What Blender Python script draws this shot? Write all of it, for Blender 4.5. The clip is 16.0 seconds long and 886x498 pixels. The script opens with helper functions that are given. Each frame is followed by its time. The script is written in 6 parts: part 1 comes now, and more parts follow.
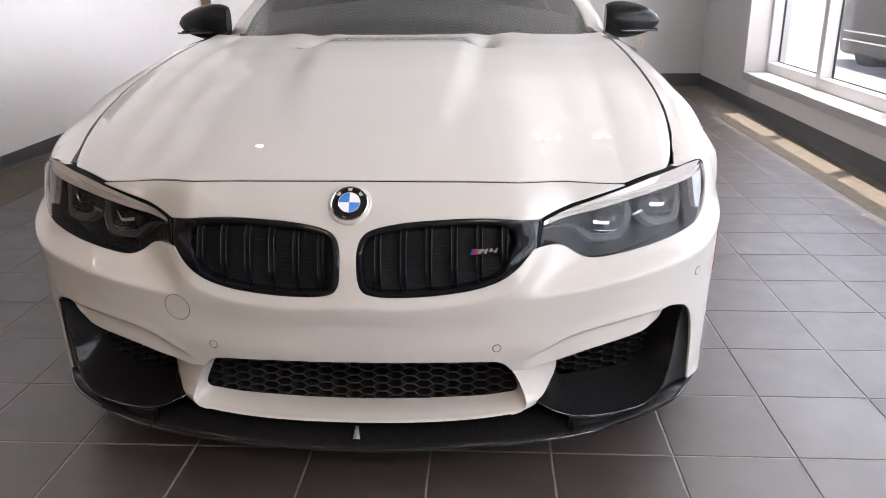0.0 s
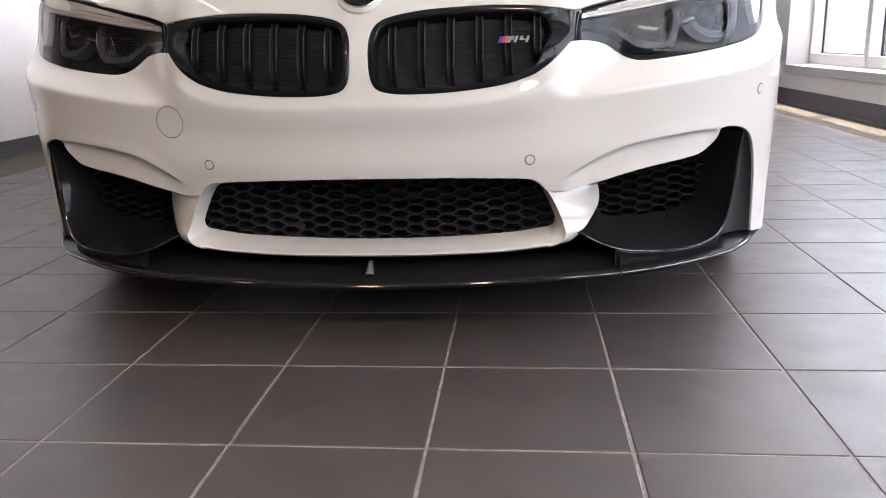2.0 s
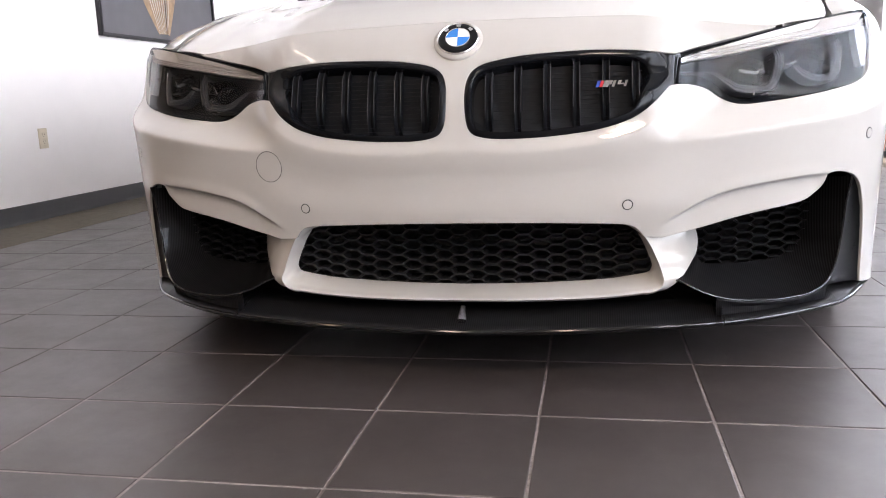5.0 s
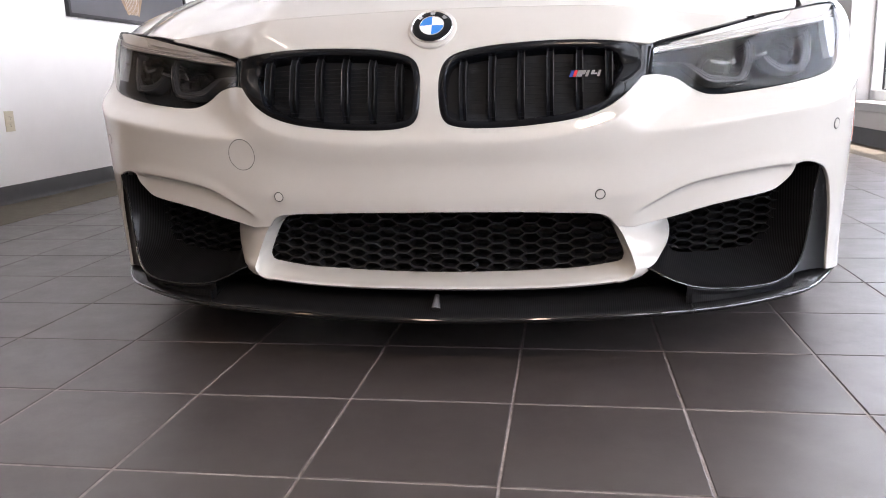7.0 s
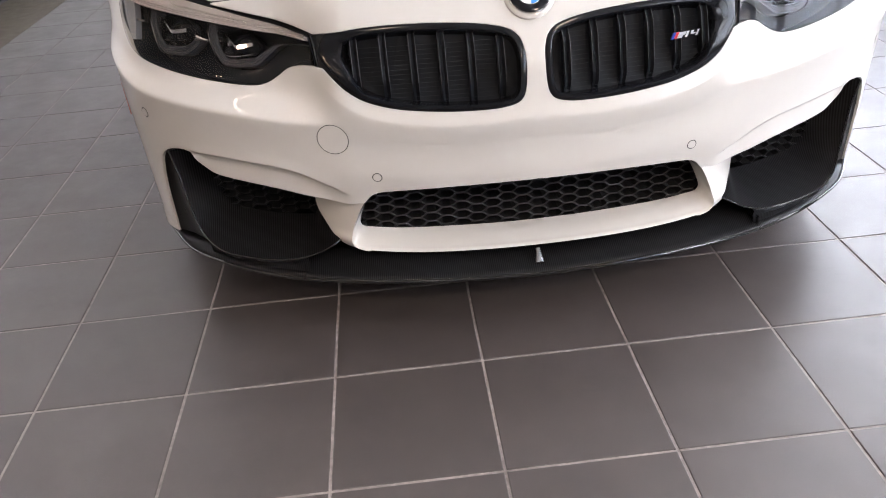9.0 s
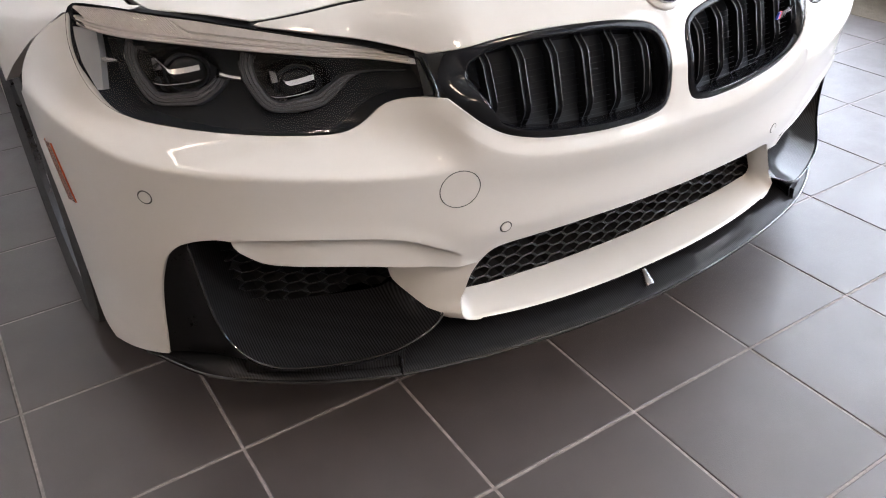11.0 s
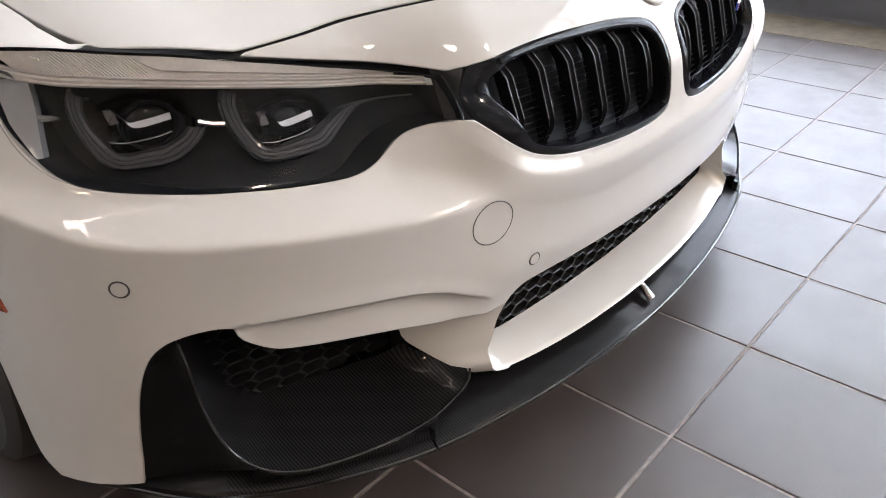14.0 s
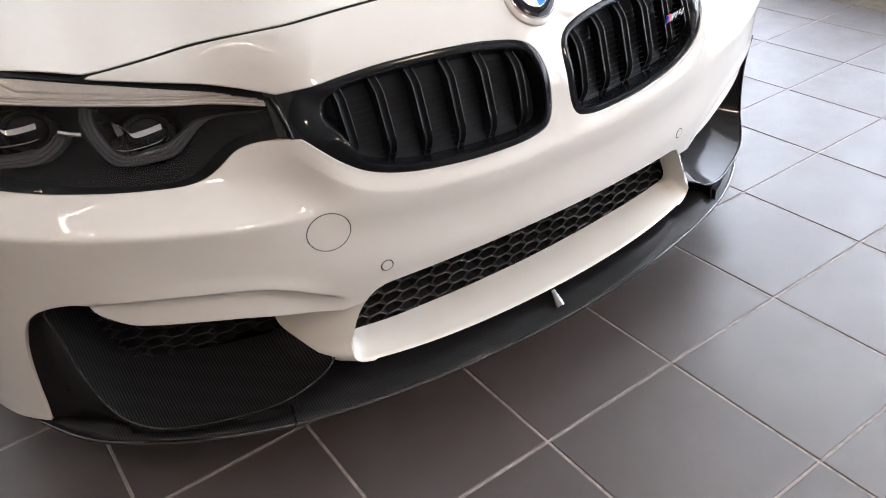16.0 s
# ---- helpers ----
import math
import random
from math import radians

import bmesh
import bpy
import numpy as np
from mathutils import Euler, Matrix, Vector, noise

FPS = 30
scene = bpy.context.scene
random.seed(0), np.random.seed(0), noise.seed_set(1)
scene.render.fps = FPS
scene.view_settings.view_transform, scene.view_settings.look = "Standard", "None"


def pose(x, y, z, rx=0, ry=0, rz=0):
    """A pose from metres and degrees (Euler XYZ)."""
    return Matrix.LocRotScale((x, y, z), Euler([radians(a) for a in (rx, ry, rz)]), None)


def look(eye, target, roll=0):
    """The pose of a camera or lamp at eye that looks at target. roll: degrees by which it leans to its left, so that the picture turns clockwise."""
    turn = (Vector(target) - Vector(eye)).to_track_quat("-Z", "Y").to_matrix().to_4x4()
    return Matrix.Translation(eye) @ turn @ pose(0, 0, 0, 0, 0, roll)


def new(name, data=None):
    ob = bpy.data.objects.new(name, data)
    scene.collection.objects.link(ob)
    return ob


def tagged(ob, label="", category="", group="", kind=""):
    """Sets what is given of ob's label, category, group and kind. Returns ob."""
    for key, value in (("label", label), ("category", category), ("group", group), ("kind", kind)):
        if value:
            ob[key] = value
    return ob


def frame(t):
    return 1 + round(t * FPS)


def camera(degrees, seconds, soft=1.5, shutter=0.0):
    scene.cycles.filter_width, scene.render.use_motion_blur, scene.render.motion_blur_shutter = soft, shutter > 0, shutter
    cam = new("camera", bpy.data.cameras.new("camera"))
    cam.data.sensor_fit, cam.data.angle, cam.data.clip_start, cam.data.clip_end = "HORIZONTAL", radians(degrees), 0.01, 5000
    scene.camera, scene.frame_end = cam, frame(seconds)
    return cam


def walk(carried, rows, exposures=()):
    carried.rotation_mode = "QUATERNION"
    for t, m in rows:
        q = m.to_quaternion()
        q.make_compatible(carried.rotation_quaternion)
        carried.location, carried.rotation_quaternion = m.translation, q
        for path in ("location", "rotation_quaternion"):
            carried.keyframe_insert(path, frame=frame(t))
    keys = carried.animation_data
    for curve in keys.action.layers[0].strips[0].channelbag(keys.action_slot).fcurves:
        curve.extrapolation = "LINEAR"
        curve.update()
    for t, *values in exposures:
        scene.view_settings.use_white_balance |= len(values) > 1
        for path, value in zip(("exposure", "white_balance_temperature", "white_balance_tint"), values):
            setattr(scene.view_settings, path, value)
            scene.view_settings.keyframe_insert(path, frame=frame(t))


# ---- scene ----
cam = camera(58.5, 16.0, soft=1.0)
# seconds, x, y, z, tilt, lean, turn
PATH = [
    (0.0, 0.2998, -1.6640, 1.1896, 70.82, 0.52, 2.96),
    (0.5, 0.3488, -1.6394, 0.9251, 72.12, 0.45, 5.06),
    (1.0, 0.3025, -1.6086, 0.7153, 73.37, 0.38, 5.24),
    (1.5, 0.2949, -1.6034, 0.6250, 74.69, 0.85, 4.86),
    (2.0, 0.3101, -1.5981, 0.6076, 75.34, 1.71, 5.30),
    (2.5, 0.3054, -1.6015, 0.6059, 76.09, 2.16, 6.34),
    (3.0, 0.2939, -1.5927, 0.5995, 76.80, 2.16, 7.26),
    (3.5, 0.2765, -1.5906, 0.5942, 77.48, 2.15, 8.22),
    (4.0, 0.2653, -1.5886, 0.5918, 77.99, 2.28, 9.75),
    (4.2, 0.2590, -1.5908, 0.5905, 78.32, 2.26, 10.36),
    (6.3, 0.2678, -1.5925, 0.6023, 79.66, 1.72, 10.14),
    (6.5, 0.2681, -1.5929, 0.6042, 79.52, 1.64, 9.67),
    (7.0, 0.2630, -1.5928, 0.6035, 77.99, 1.75, 8.61),
    (7.5, 0.2497, -1.6209, 0.6313, 73.39, 2.32, 7.33),
    (8.0, 0.2209, -1.6556, 0.8597, 67.11, 3.19, 4.86),
    (8.5, -0.0221, -1.6117, 1.0030, 62.18, 3.83, 0.05),
    (9.0, -0.2712, -1.5081, 1.0778, 59.06, 4.30, -4.98),
    (9.5, -0.4467, -1.2718, 1.1017, 55.88, 3.21, -10.62),
    (10.0, -0.6764, -1.1181, 1.0869, 55.07, 1.11, -18.42),
    (10.2, -0.7616, -1.0865, 1.0865, 55.48, 1.02, -21.31),
    (12.3, -1.1398, -0.5924, 0.9706, 58.68, 1.44, -46.68),
    (12.5, -1.1441, -0.5840, 0.9723, 58.64, 1.33, -47.67),
    (13.0, -1.1400, -0.5820, 0.9662, 59.11, 1.32, -48.69),
    (13.5, -1.1356, -0.5772, 0.9676, 59.50, 1.55, -48.69),
    (14.0, -1.1336, -0.5743, 0.9678, 59.47, 1.88, -48.68),
    (14.5, -1.1176, -0.6013, 0.9786, 58.54, 1.85, -48.61),
    (15.0, -1.0615, -0.6670, 1.0042, 57.76, 2.10, -47.24),
    (15.5, -0.9433, -0.7923, 1.0354, 56.76, 3.04, -42.38),
    (16.0, -0.7971, -0.9177, 1.0630, 56.41, 4.50, -35.34),
]
walk(cam, [(t, pose(*p)) for t, *p in PATH], exposures=[(0.0, 1.36, 6850, 22), (0.5, 1.46, 6800, 22), (1.0, 1.62, 6750, 22), (7.5, 1.73, 6750, 22), (8.5, 1.95, 6700, 21), (10.2, 2.15, 6650, 19), (12.3, 2.12, 6600, 18), (16.0, 2.06, 6650, 18)])

# ---- daylight ----
SUN_UP, SUN_TURN = 74.0, 60.0  # degrees above the horizon; compass turn from +y towards +x
world = bpy.data.worlds.new("daylight")
scene.world = world
world.use_nodes = True
wn = world.node_tree.nodes
sky = wn.new("ShaderNodeTexSky")
sky.sky_type = "NISHITA"
sky.sun_disc = False
sky.sun_elevation, sky.sun_rotation = radians(SUN_UP), radians(SUN_TURN)
world.node_tree.links.new(sky.outputs[0], wn["Background"].inputs[0])
wn["Background"].inputs[1].default_value = 0.15
sun_data = bpy.data.lights.new("sun", "SUN")
sun_data.energy, sun_data.angle, sun_data.color = 4.5, radians(0.6), (1.0, 0.95, 0.88)
sun = new("sun", sun_data)
sun_from = Vector((math.sin(radians(SUN_TURN)) * math.cos(radians(SUN_UP)), math.cos(radians(SUN_TURN)) * math.cos(radians(SUN_UP)), math.sin(radians(SUN_UP))))
sun.matrix_world = look((8, 4, 12), Vector((8, 4, 12)) - sun_from)


def area_lamp(name, eye, target, w, h, watts, color):
    d = bpy.data.lights.new(name, "AREA")
    d.shape, d.size, d.size_y, d.energy, d.color = "RECTANGLE", w, h, watts, color
    o = new(name, d)
    o.matrix_world = look(eye, target)
    return o


# sky light entering through the side windows
area_lamp("window_light_side", (3.36, -1.3, 1.85), (0, -1.3, 0.9), 8.0, 2.4, 120, (0.87, 0.95, 1.0))
area_lamp("window_light_far", (3.02, 4.1, 2.03), (0, 4.1, 1.9), 3.0, 1.8, 62, (0.87, 0.95, 1.0))


# ---- materials ----
def material(name, color, rough=0.5, metal=0.0, vary=0.0, scale=30.0, bump=0.0, bump_scale=200.0, coat=0.0, coat_rough=0.03,
             spec=0.5, rough_vary=0.0, color2=None, island=0.0):
    """A surface with its colour varied at two scales, a fine relief and an optional clear coat."""
    m = bpy.data.materials.new(name)
    m.use_nodes = True
    n, l = m.node_tree.nodes, m.node_tree.links
    b = n["Principled BSDF"]
    b.inputs["Base Color"].default_value = (*color, 1)
    b.inputs["Roughness"].default_value = rough
    b.inputs["Metallic"].default_value = metal
    b.inputs["Specular IOR Level"].default_value = spec
    b.inputs["Coat Weight"].default_value = coat
    b.inputs["Coat Roughness"].default_value = coat_rough
    co = n.new("ShaderNodeTexCoord")
    if vary or rough_vary:
        fine, broad = n.new("ShaderNodeTexNoise"), n.new("ShaderNodeTexNoise")
        for q, s in ((fine, scale), (broad, scale * 0.12)):
            q.inputs["Scale"].default_value, q.inputs["Detail"].default_value = s, 5
            l.new(co.outputs["Object"], q.inputs["Vector"])
        mid = n.new("ShaderNodeMath")
        mid.operation = "ADD"
        l.new(fine.outputs["Fac"], mid.inputs[0])
        l.new(broad.outputs["Fac"], mid.inputs[1])
        fac = mid.outputs[0]
        if island:
            info, plus, mul = n.new("ShaderNodeObjectInfo"), n.new("ShaderNodeMath"), n.new("ShaderNodeMath")
            plus.operation, mul.operation = "ADD", "MULTIPLY"
            mul.inputs[1].default_value = island
            l.new(info.outputs["Random"], mul.inputs[0])
            l.new(mul.outputs[0], plus.inputs[0])
            l.new(fac, plus.inputs[1])
            fac = plus.outputs[0]
        rng = n.new("ShaderNodeMapRange")
        rng.inputs["From Min"].default_value, rng.inputs["From Max"].default_value = 0.6, 1.4 + island
        l.new(fac, rng.inputs["Value"])
        if vary:
            mix = n.new("ShaderNodeMix")
            mix.data_type = "RGBA"
            c2 = color2 or tuple(c * (1 + vary) for c in color)
            mix.inputs[6].default_value = (*[c * (1 - vary) for c in color], 1)
            mix.inputs[7].default_value = (*[min(c, 1) for c in c2], 1)
            l.new(rng.outputs[0], mix.inputs[0])
            l.new(mix.outputs[2], b.inputs["Base Color"])
        if rough_vary:
            rr = n.new("ShaderNodeMapRange")
            rr.inputs["From Min"].default_value, rr.inputs["From Max"].default_value = 0.6, 1.4
            rr.inputs["To Min"].default_value, rr.inputs["To Max"].default_value = rough - rough_vary, rough + rough_vary
            l.new(mid.outputs[0], rr.inputs["Value"])
            l.new(rr.outputs[0], b.inputs["Roughness"])
    if bump:
        t, bp = n.new("ShaderNodeTexNoise"), n.new("ShaderNodeBump")
        t.inputs["Scale"].default_value, t.inputs["Detail"].default_value = bump_scale, 4
        bp.inputs["Strength"].default_value, bp.inputs["Distance"].default_value = bump, 0.004
        l.new(co.outputs["Object"], t.inputs["Vector"])
        l.new(t.outputs["Fac"], bp.inputs["Height"])
        l.new(bp.outputs["Normal"], b.inputs["Normal"])
    return m


def glass(name, color=(1, 1, 1), rough=0.0, ior=1.45):
    m = bpy.data.materials.new(name)
    m.use_nodes = True
    b = m.node_tree.nodes["Principled BSDF"]
    b.inputs["Base Color"].default_value = (*color, 1)
    b.inputs["Roughness"].default_value = rough
    b.inputs["IOR"].default_value = ior
    b.inputs["Transmission Weight"].default_value = 1
    return m


def clear_cover(name, ior):
    """A thin clear moulding: see-through, with a mirror gloss that grows towards grazing."""
    m = bpy.data.materials.new(name)
    m.use_nodes = True
    n, l = m.node_tree.nodes, m.node_tree.links
    n.remove(n["Principled BSDF"])
    fr, tr, gl, mix = (n.new("ShaderNode" + k) for k in ("Fresnel", "BsdfTransparent", "BsdfGlossy", "MixShader"))
    fr.inputs["IOR"].default_value = ior
    tr.inputs["Color"].default_value = (0.97, 0.975, 0.98, 1)
    gl.inputs["Roughness"].default_value = 0.015
    l.new(fr.outputs[0], mix.inputs[0])
    l.new(tr.outputs[0], mix.inputs[1])
    l.new(gl.outputs[0], mix.inputs[2])
    l.new(mix.outputs[0], n["Material Output"].inputs["Surface"])
    return m


def glow(name, color, strength):
    m = bpy.data.materials.new(name)
    m.use_nodes = True
    b = m.node_tree.nodes["Principled BSDF"]
    b.inputs["Base Color"].default_value = (*color, 1)
    b.inputs["Emission Color"].default_value = (*color, 1)
    b.inputs["Emission Strength"].default_value = strength
    return m


def carbon(name, pitch, coat, tow):
    """Woven carbon under clear coat: fine diagonal rows of light and dark tows."""
    m = bpy.data.materials.new(name)
    m.use_nodes = True
    n, l = m.node_tree.nodes, m.node_tree.links
    b = n["Principled BSDF"]
    co, w, w2, mix, ns = (n.new("ShaderNode" + k) for k in ("TexCoord", "TexWave", "TexWave", "Mix", "TexNoise"))
    for q, d in ((w, "X"), (w2, "DIAGONAL")):
        q.wave_type, q.bands_direction = "BANDS", d
        q.inputs["Scale"].default_value = 0.314 / pitch
        q.inputs["Distortion"].default_value = 0.0
        q.inputs["Detail Scale"].default_value = 0.4
        l.new(co.outputs["Object"], q.inputs["Vector"])
    w2.inputs["Scale"].default_value = 0.05 / pitch
    both = n.new("ShaderNodeMath")
    both.operation = "MULTIPLY"
    l.new(w.outputs["Fac"], both.inputs[0])
    soft = n.new("ShaderNodeMapRange")
    soft.inputs["To Min"].default_value = 0.8
    l.new(w2.outputs["Fac"], soft.inputs["Value"])
    l.new(soft.outputs[0], both.inputs[1])
    mix.data_type = "RGBA"
    mix.inputs[6].default_value, mix.inputs[7].default_value = (0.0015, 0.0015, 0.0018, 1), (tow, tow * 1.02, tow * 1.12, 1)
    l.new(both.outputs[0], mix.inputs[0])
    l.new(mix.outputs[2], b.inputs["Base Color"])
    b.inputs["Roughness"].default_value = 0.28
    b.inputs["Specular IOR Level"].default_value = 0.06
    b.inputs["Metallic"].default_value = 0.0
    b.inputs["Coat Weight"].default_value, b.inputs["Coat Roughness"].default_value = coat, 0.04
    return m


def porcelain(name):
    """Dark matt porcelain: mottled body, fine pale and dark specks, smudged gloss, orange-peel relief."""
    m = bpy.data.materials.new(name)
    m.use_nodes = True
    n, l = m.node_tree.nodes, m.node_tree.links
    b = n["Principled BSDF"]
    co, info = n.new("ShaderNodeTexCoord"), n.new("ShaderNodeObjectInfo")
    move = n.new("ShaderNodeVectorMath")
    move.operation = "MULTIPLY_ADD"
    comb = n.new("ShaderNodeCombineXYZ")
    for k in (0, 1):
        l.new(info.outputs["Random"], comb.inputs[k])
    move.inputs[1].default_value = (37.0, 37.0, 37.0)
    l.new(comb.outputs[0], move.inputs[0])
    l.new(co.outputs["Object"], move.inputs[2])

    def noise(scale, detail, rough=0.55):
        q = n.new("ShaderNodeTexNoise")
        q.inputs["Scale"].default_value, q.inputs["Detail"].default_value, q.inputs["Roughness"].default_value = scale, detail, rough
        l.new(move.outputs[0], q.inputs["Vector"])
        return q.outputs["Fac"]

    def span(src, a, b2, c, d):
        q = n.new("ShaderNodeMapRange")
        for k, v in zip(("From Min", "From Max", "To Min", "To Max"), (a, b2, c, d)):
            q.inputs[k].default_value = v
        l.new(src, q.inputs["Value"])
        return q.outputs[0]

    def blend(fac, a, c):
        q = n.new("ShaderNodeMix")
        q.data_type = "RGBA"
        l.new(fac, q.inputs[0])
        for k, v in ((6, a), (7, c)):
            if isinstance(v, tuple):
                q.inputs[k].default_value = (*v, 1)
            else:
                l.new(v, q.inputs[k])
        return q.outputs[2]

    body = blend(span(noise(9, 5, 0.65), 0.3, 0.7, 0, 1), (0.035, 0.0287, 0.0278), (0.048, 0.0394, 0.0379))
    shade = blend(info.outputs["Random"], (0.88, 0.87, 0.87), (1.1, 1.1, 1.1))
    mul = n.new("ShaderNodeMix")
    mul.data_type, mul.blend_type = "RGBA", "MULTIPLY"
    mul.inputs[0].default_value = 1
    l.new(body, mul.inputs[6])
    l.new(shade, mul.inputs[7])
    pale = blend(span(noise(620, 2), 0.59, 0.68, 0, 0.5), mul.outputs[2], (0.13, 0.115, 0.111))
    dark = blend(span(noise(480, 2), 0.585, 0.67, 0, 0.5), pale, (0.018, 0.015, 0.015))
    l.new(dark, b.inputs["Base Color"])
    l.new(span(noise(6, 7, 0.72), 0.3, 0.7, 0.37, 0.51), b.inputs["Roughness"])
    b.inputs["Specular IOR Level"].default_value = 0.74
    b.inputs["Coat Weight"].default_value, b.inputs["Coat Roughness"].default_value = 0.05, 0.24
    bp = n.new("ShaderNodeBump")
    bp.inputs["Strength"].default_value, bp.inputs["Distance"].default_value = 0.07, 0.004
    l.new(noise(380, 4), bp.inputs["Height"])
    l.new(bp.outputs["Normal"], b.inputs["Normal"])
    return m


M_PAINT = material("pearl_white_paint", (0.485, 0.475, 0.45), 0.40, vary=0.012, scale=600, coat=1.0, coat_rough=0.02, spec=0.1)
M_BLACK_GLOSS = material("gloss_black", (0.006, 0.007, 0.009), 0.1, spec=0.22, coat=0.05, rough_vary=0.03, scale=60)
M_TRIM = material("polished_black_edge", (0.007, 0.0073, 0.0085), 0.09, spec=0.7, coat=0.2, rough_vary=0.02, scale=60)
M_BLACK_PLASTIC = material("black_plastic", (0.02, 0.021, 0.023), 0.42, vary=0.2, scale=300, bump=0.08, bump_scale=900)
# lighter grey that draws the highlight lines on the grille slats
M_SLAT_GLINT = material("slat_glint_grey", (0.05, 0.052, 0.056), 0.2, vary=0.1, scale=200, spec=0.8)
M_HONEY = material("satin_black_mesh", (0.014, 0.0145, 0.016), 0.4, vary=0.2, scale=300, spec=0.2)
M_SLAT = material("satin_black_slat", (0.0055, 0.0065, 0.008), 0.5, vary=0.2, scale=200, spec=0.04)
M_FLARE = material("dark_lacquered_flare", (0.0045, 0.0047, 0.0053), 0.3, vary=0.2, scale=300, spec=0.14, rough_vary=0.04)
M_SEAL = material("black_rubber_seal", (0.006, 0.0066, 0.0078), 0.6, vary=0.2, scale=80, spec=0.15)
M_DARK = material("matt_black_void", (0.014, 0.0145, 0.016), 0.8, vary=0.3, scale=40)
M_VOID = material("grille_void", (0.011, 0.013, 0.0165), 0.5, vary=0.2, scale=60, spec=0.1)
M_CARBON = carbon("carbon_weave", 0.0044, 0.16, 0.015)
M_CARBON_GLOSS = carbon("lacquered_carbon_weave", 0.0044, 0.28, 0.017)
M_CHROME = material("chrome", (0.8, 0.81, 0.83), 0.07, 1.0, rough_vary=0.02, scale=80)
M_FIN = material("dark_polished_fin", (0.2, 0.2, 0.21), 0.18, 0.9, rough_vary=0.04, scale=80)
M_SILVER = material("satin_silver", (0.62, 0.63, 0.65), 0.25, 0.9, rough_vary=0.05, scale=80)
M_RING_GREY = material("light_guide_grey", (0.04, 0.0445, 0.054), 0.34, vary=0.12, scale=120, coat=0.2, spec=0.3)
M_HOUSING = material("lamp_housing_black", (0.007, 0.0095, 0.0142), 0.5, spec=0.12)
M_LINK = material("link_gloss_black", (0.007, 0.008, 0.010), 0.16, spec=0.3, coat=0.2, rough_vary=0.02, scale=60)
M_SIDE = material("lamp_side_grey", (0.30, 0.32, 0.35), 0.3, 0.3, vary=0.08, scale=120, coat=0.3)
M_BEZEL = material("lamp_bezel_pale", (0.6, 0.575, 0.56), 0.28, 0.3, vary=0.08, scale=200, coat=0.5)
M_SHELF = material("ribbed_trim_pale", (0.6, 0.575, 0.555), 0.35, 0.2, vary=0.12, scale=200, coat=0.3)
M_BOWL = material("dark_mirror", (0.07, 0.073, 0.08), 0.16, 1.0, rough_vary=0.04, scale=60)
M_LENS = clear_cover("headlamp_lens", 1.37)
M_AMBER = material("amber_reflector", (0.25, 0.05, 0.014), 0.25, vary=0.25, scale=900, coat=0.8)
M_BLUE = material("emblem_blue", (0.02, 0.2, 0.62), 0.25, coat=0.8, vary=0.05, scale=200)
M_WHITE_ENAMEL = material("emblem_white", (0.82, 0.84, 0.86), 0.25, coat=0.8, vary=0.02, scale=200)
M_RED = material("badge_red", (0.5, 0.02, 0.025), 0.3, coat=0.6, vary=0.05, scale=200)
M_NAVY = material("badge_navy", (0.02, 0.05, 0.28), 0.3, coat=0.6, vary=0.05, scale=200)
M_RUBBER = material("tyre_rubber", (0.018, 0.018, 0.019), 0.75, vary=0.25, scale=40, bump=0.2, bump_scale=400)
M_RIM = material("dark_rim_metal", (0.05, 0.052, 0.056), 0.3, 0.8, rough_vary=0.08, scale=60)
M_GLASS_CAR = glass("car_glass_tinted", (0.62, 0.68, 0.68))
M_GLASS = glass("window_glass", (0.97, 0.99, 0.985))
M_CABIN = material("cabin_dark_trim", (0.02, 0.02, 0.022), 0.6, vary=0.3, scale=60, bump=0.1, bump_scale=500)
M_WALL = material("white_wall_paint", (0.85, 0.83, 0.82), 0.62, vary=0.025, scale=6, bump=0.12, bump_scale=350)
M_GREYWALL = material("grey_wall_paint", (0.52, 0.51, 0.505), 0.6, vary=0.03, scale=6, bump=0.12, bump_scale=350)
M_HALL = material("beige_hall_paint", (0.62, 0.55, 0.47), 0.7, vary=0.05, scale=5, bump=0.1)
M_CEIL = material("ceiling_tile_pale", (0.80, 0.78, 0.755), 0.8, vary=0.05, scale=40, bump=0.2, bump_scale=250)
M_BASE = material("charcoal_rubber_base", (0.055, 0.055, 0.06), 0.5, vary=0.12, scale=20, bump=0.05)
M_CARPET = material("brown_loop_carpet", (0.115, 0.10, 0.077), 0.95, vary=0.35, scale=160, bump=0.9, bump_scale=420)
M_TILE = porcelain("charcoal_porcelain")
M_GROUT = material("pale_grout", (0.215, 0.19, 0.184), 0.85, vary=0.5, scale=70, bump=0.5, bump_scale=300)
M_ALU = material("white_window_frame", (0.52, 0.53, 0.53), 0.4, vary=0.03, scale=30, coat=0.2)
M_SILL = material("grey_stone_sill", (0.38, 0.38, 0.38), 0.35, vary=0.06, scale=30)
M_OUTLET = material("ivory_plastic", (0.62, 0.55, 0.42), 0.4, vary=0.04, scale=60)
M_SLOT = material("outlet_slot_dark", (0.06, 0.05, 0.045), 0.6)
M_PICFRAME = material("black_picture_frame", (0.015, 0.015, 0.017), 0.35, vary=0.2, scale=60)
M_PICTURE = material("dark_grey_print", (0.105, 0.105, 0.115), 0.45, vary=0.12, scale=8)
M_PETAL = material("tan_print_ink", (0.36, 0.24, 0.14), 0.5, vary=0.4, scale=30)
M_PETAL_LINE = material("pale_print_ink", (0.62, 0.56, 0.5), 0.5, vary=0.1, scale=30)
M_TIMBER = material("brown_door_timber", (0.16, 0.085, 0.05), 0.45, vary=0.3, scale=18)
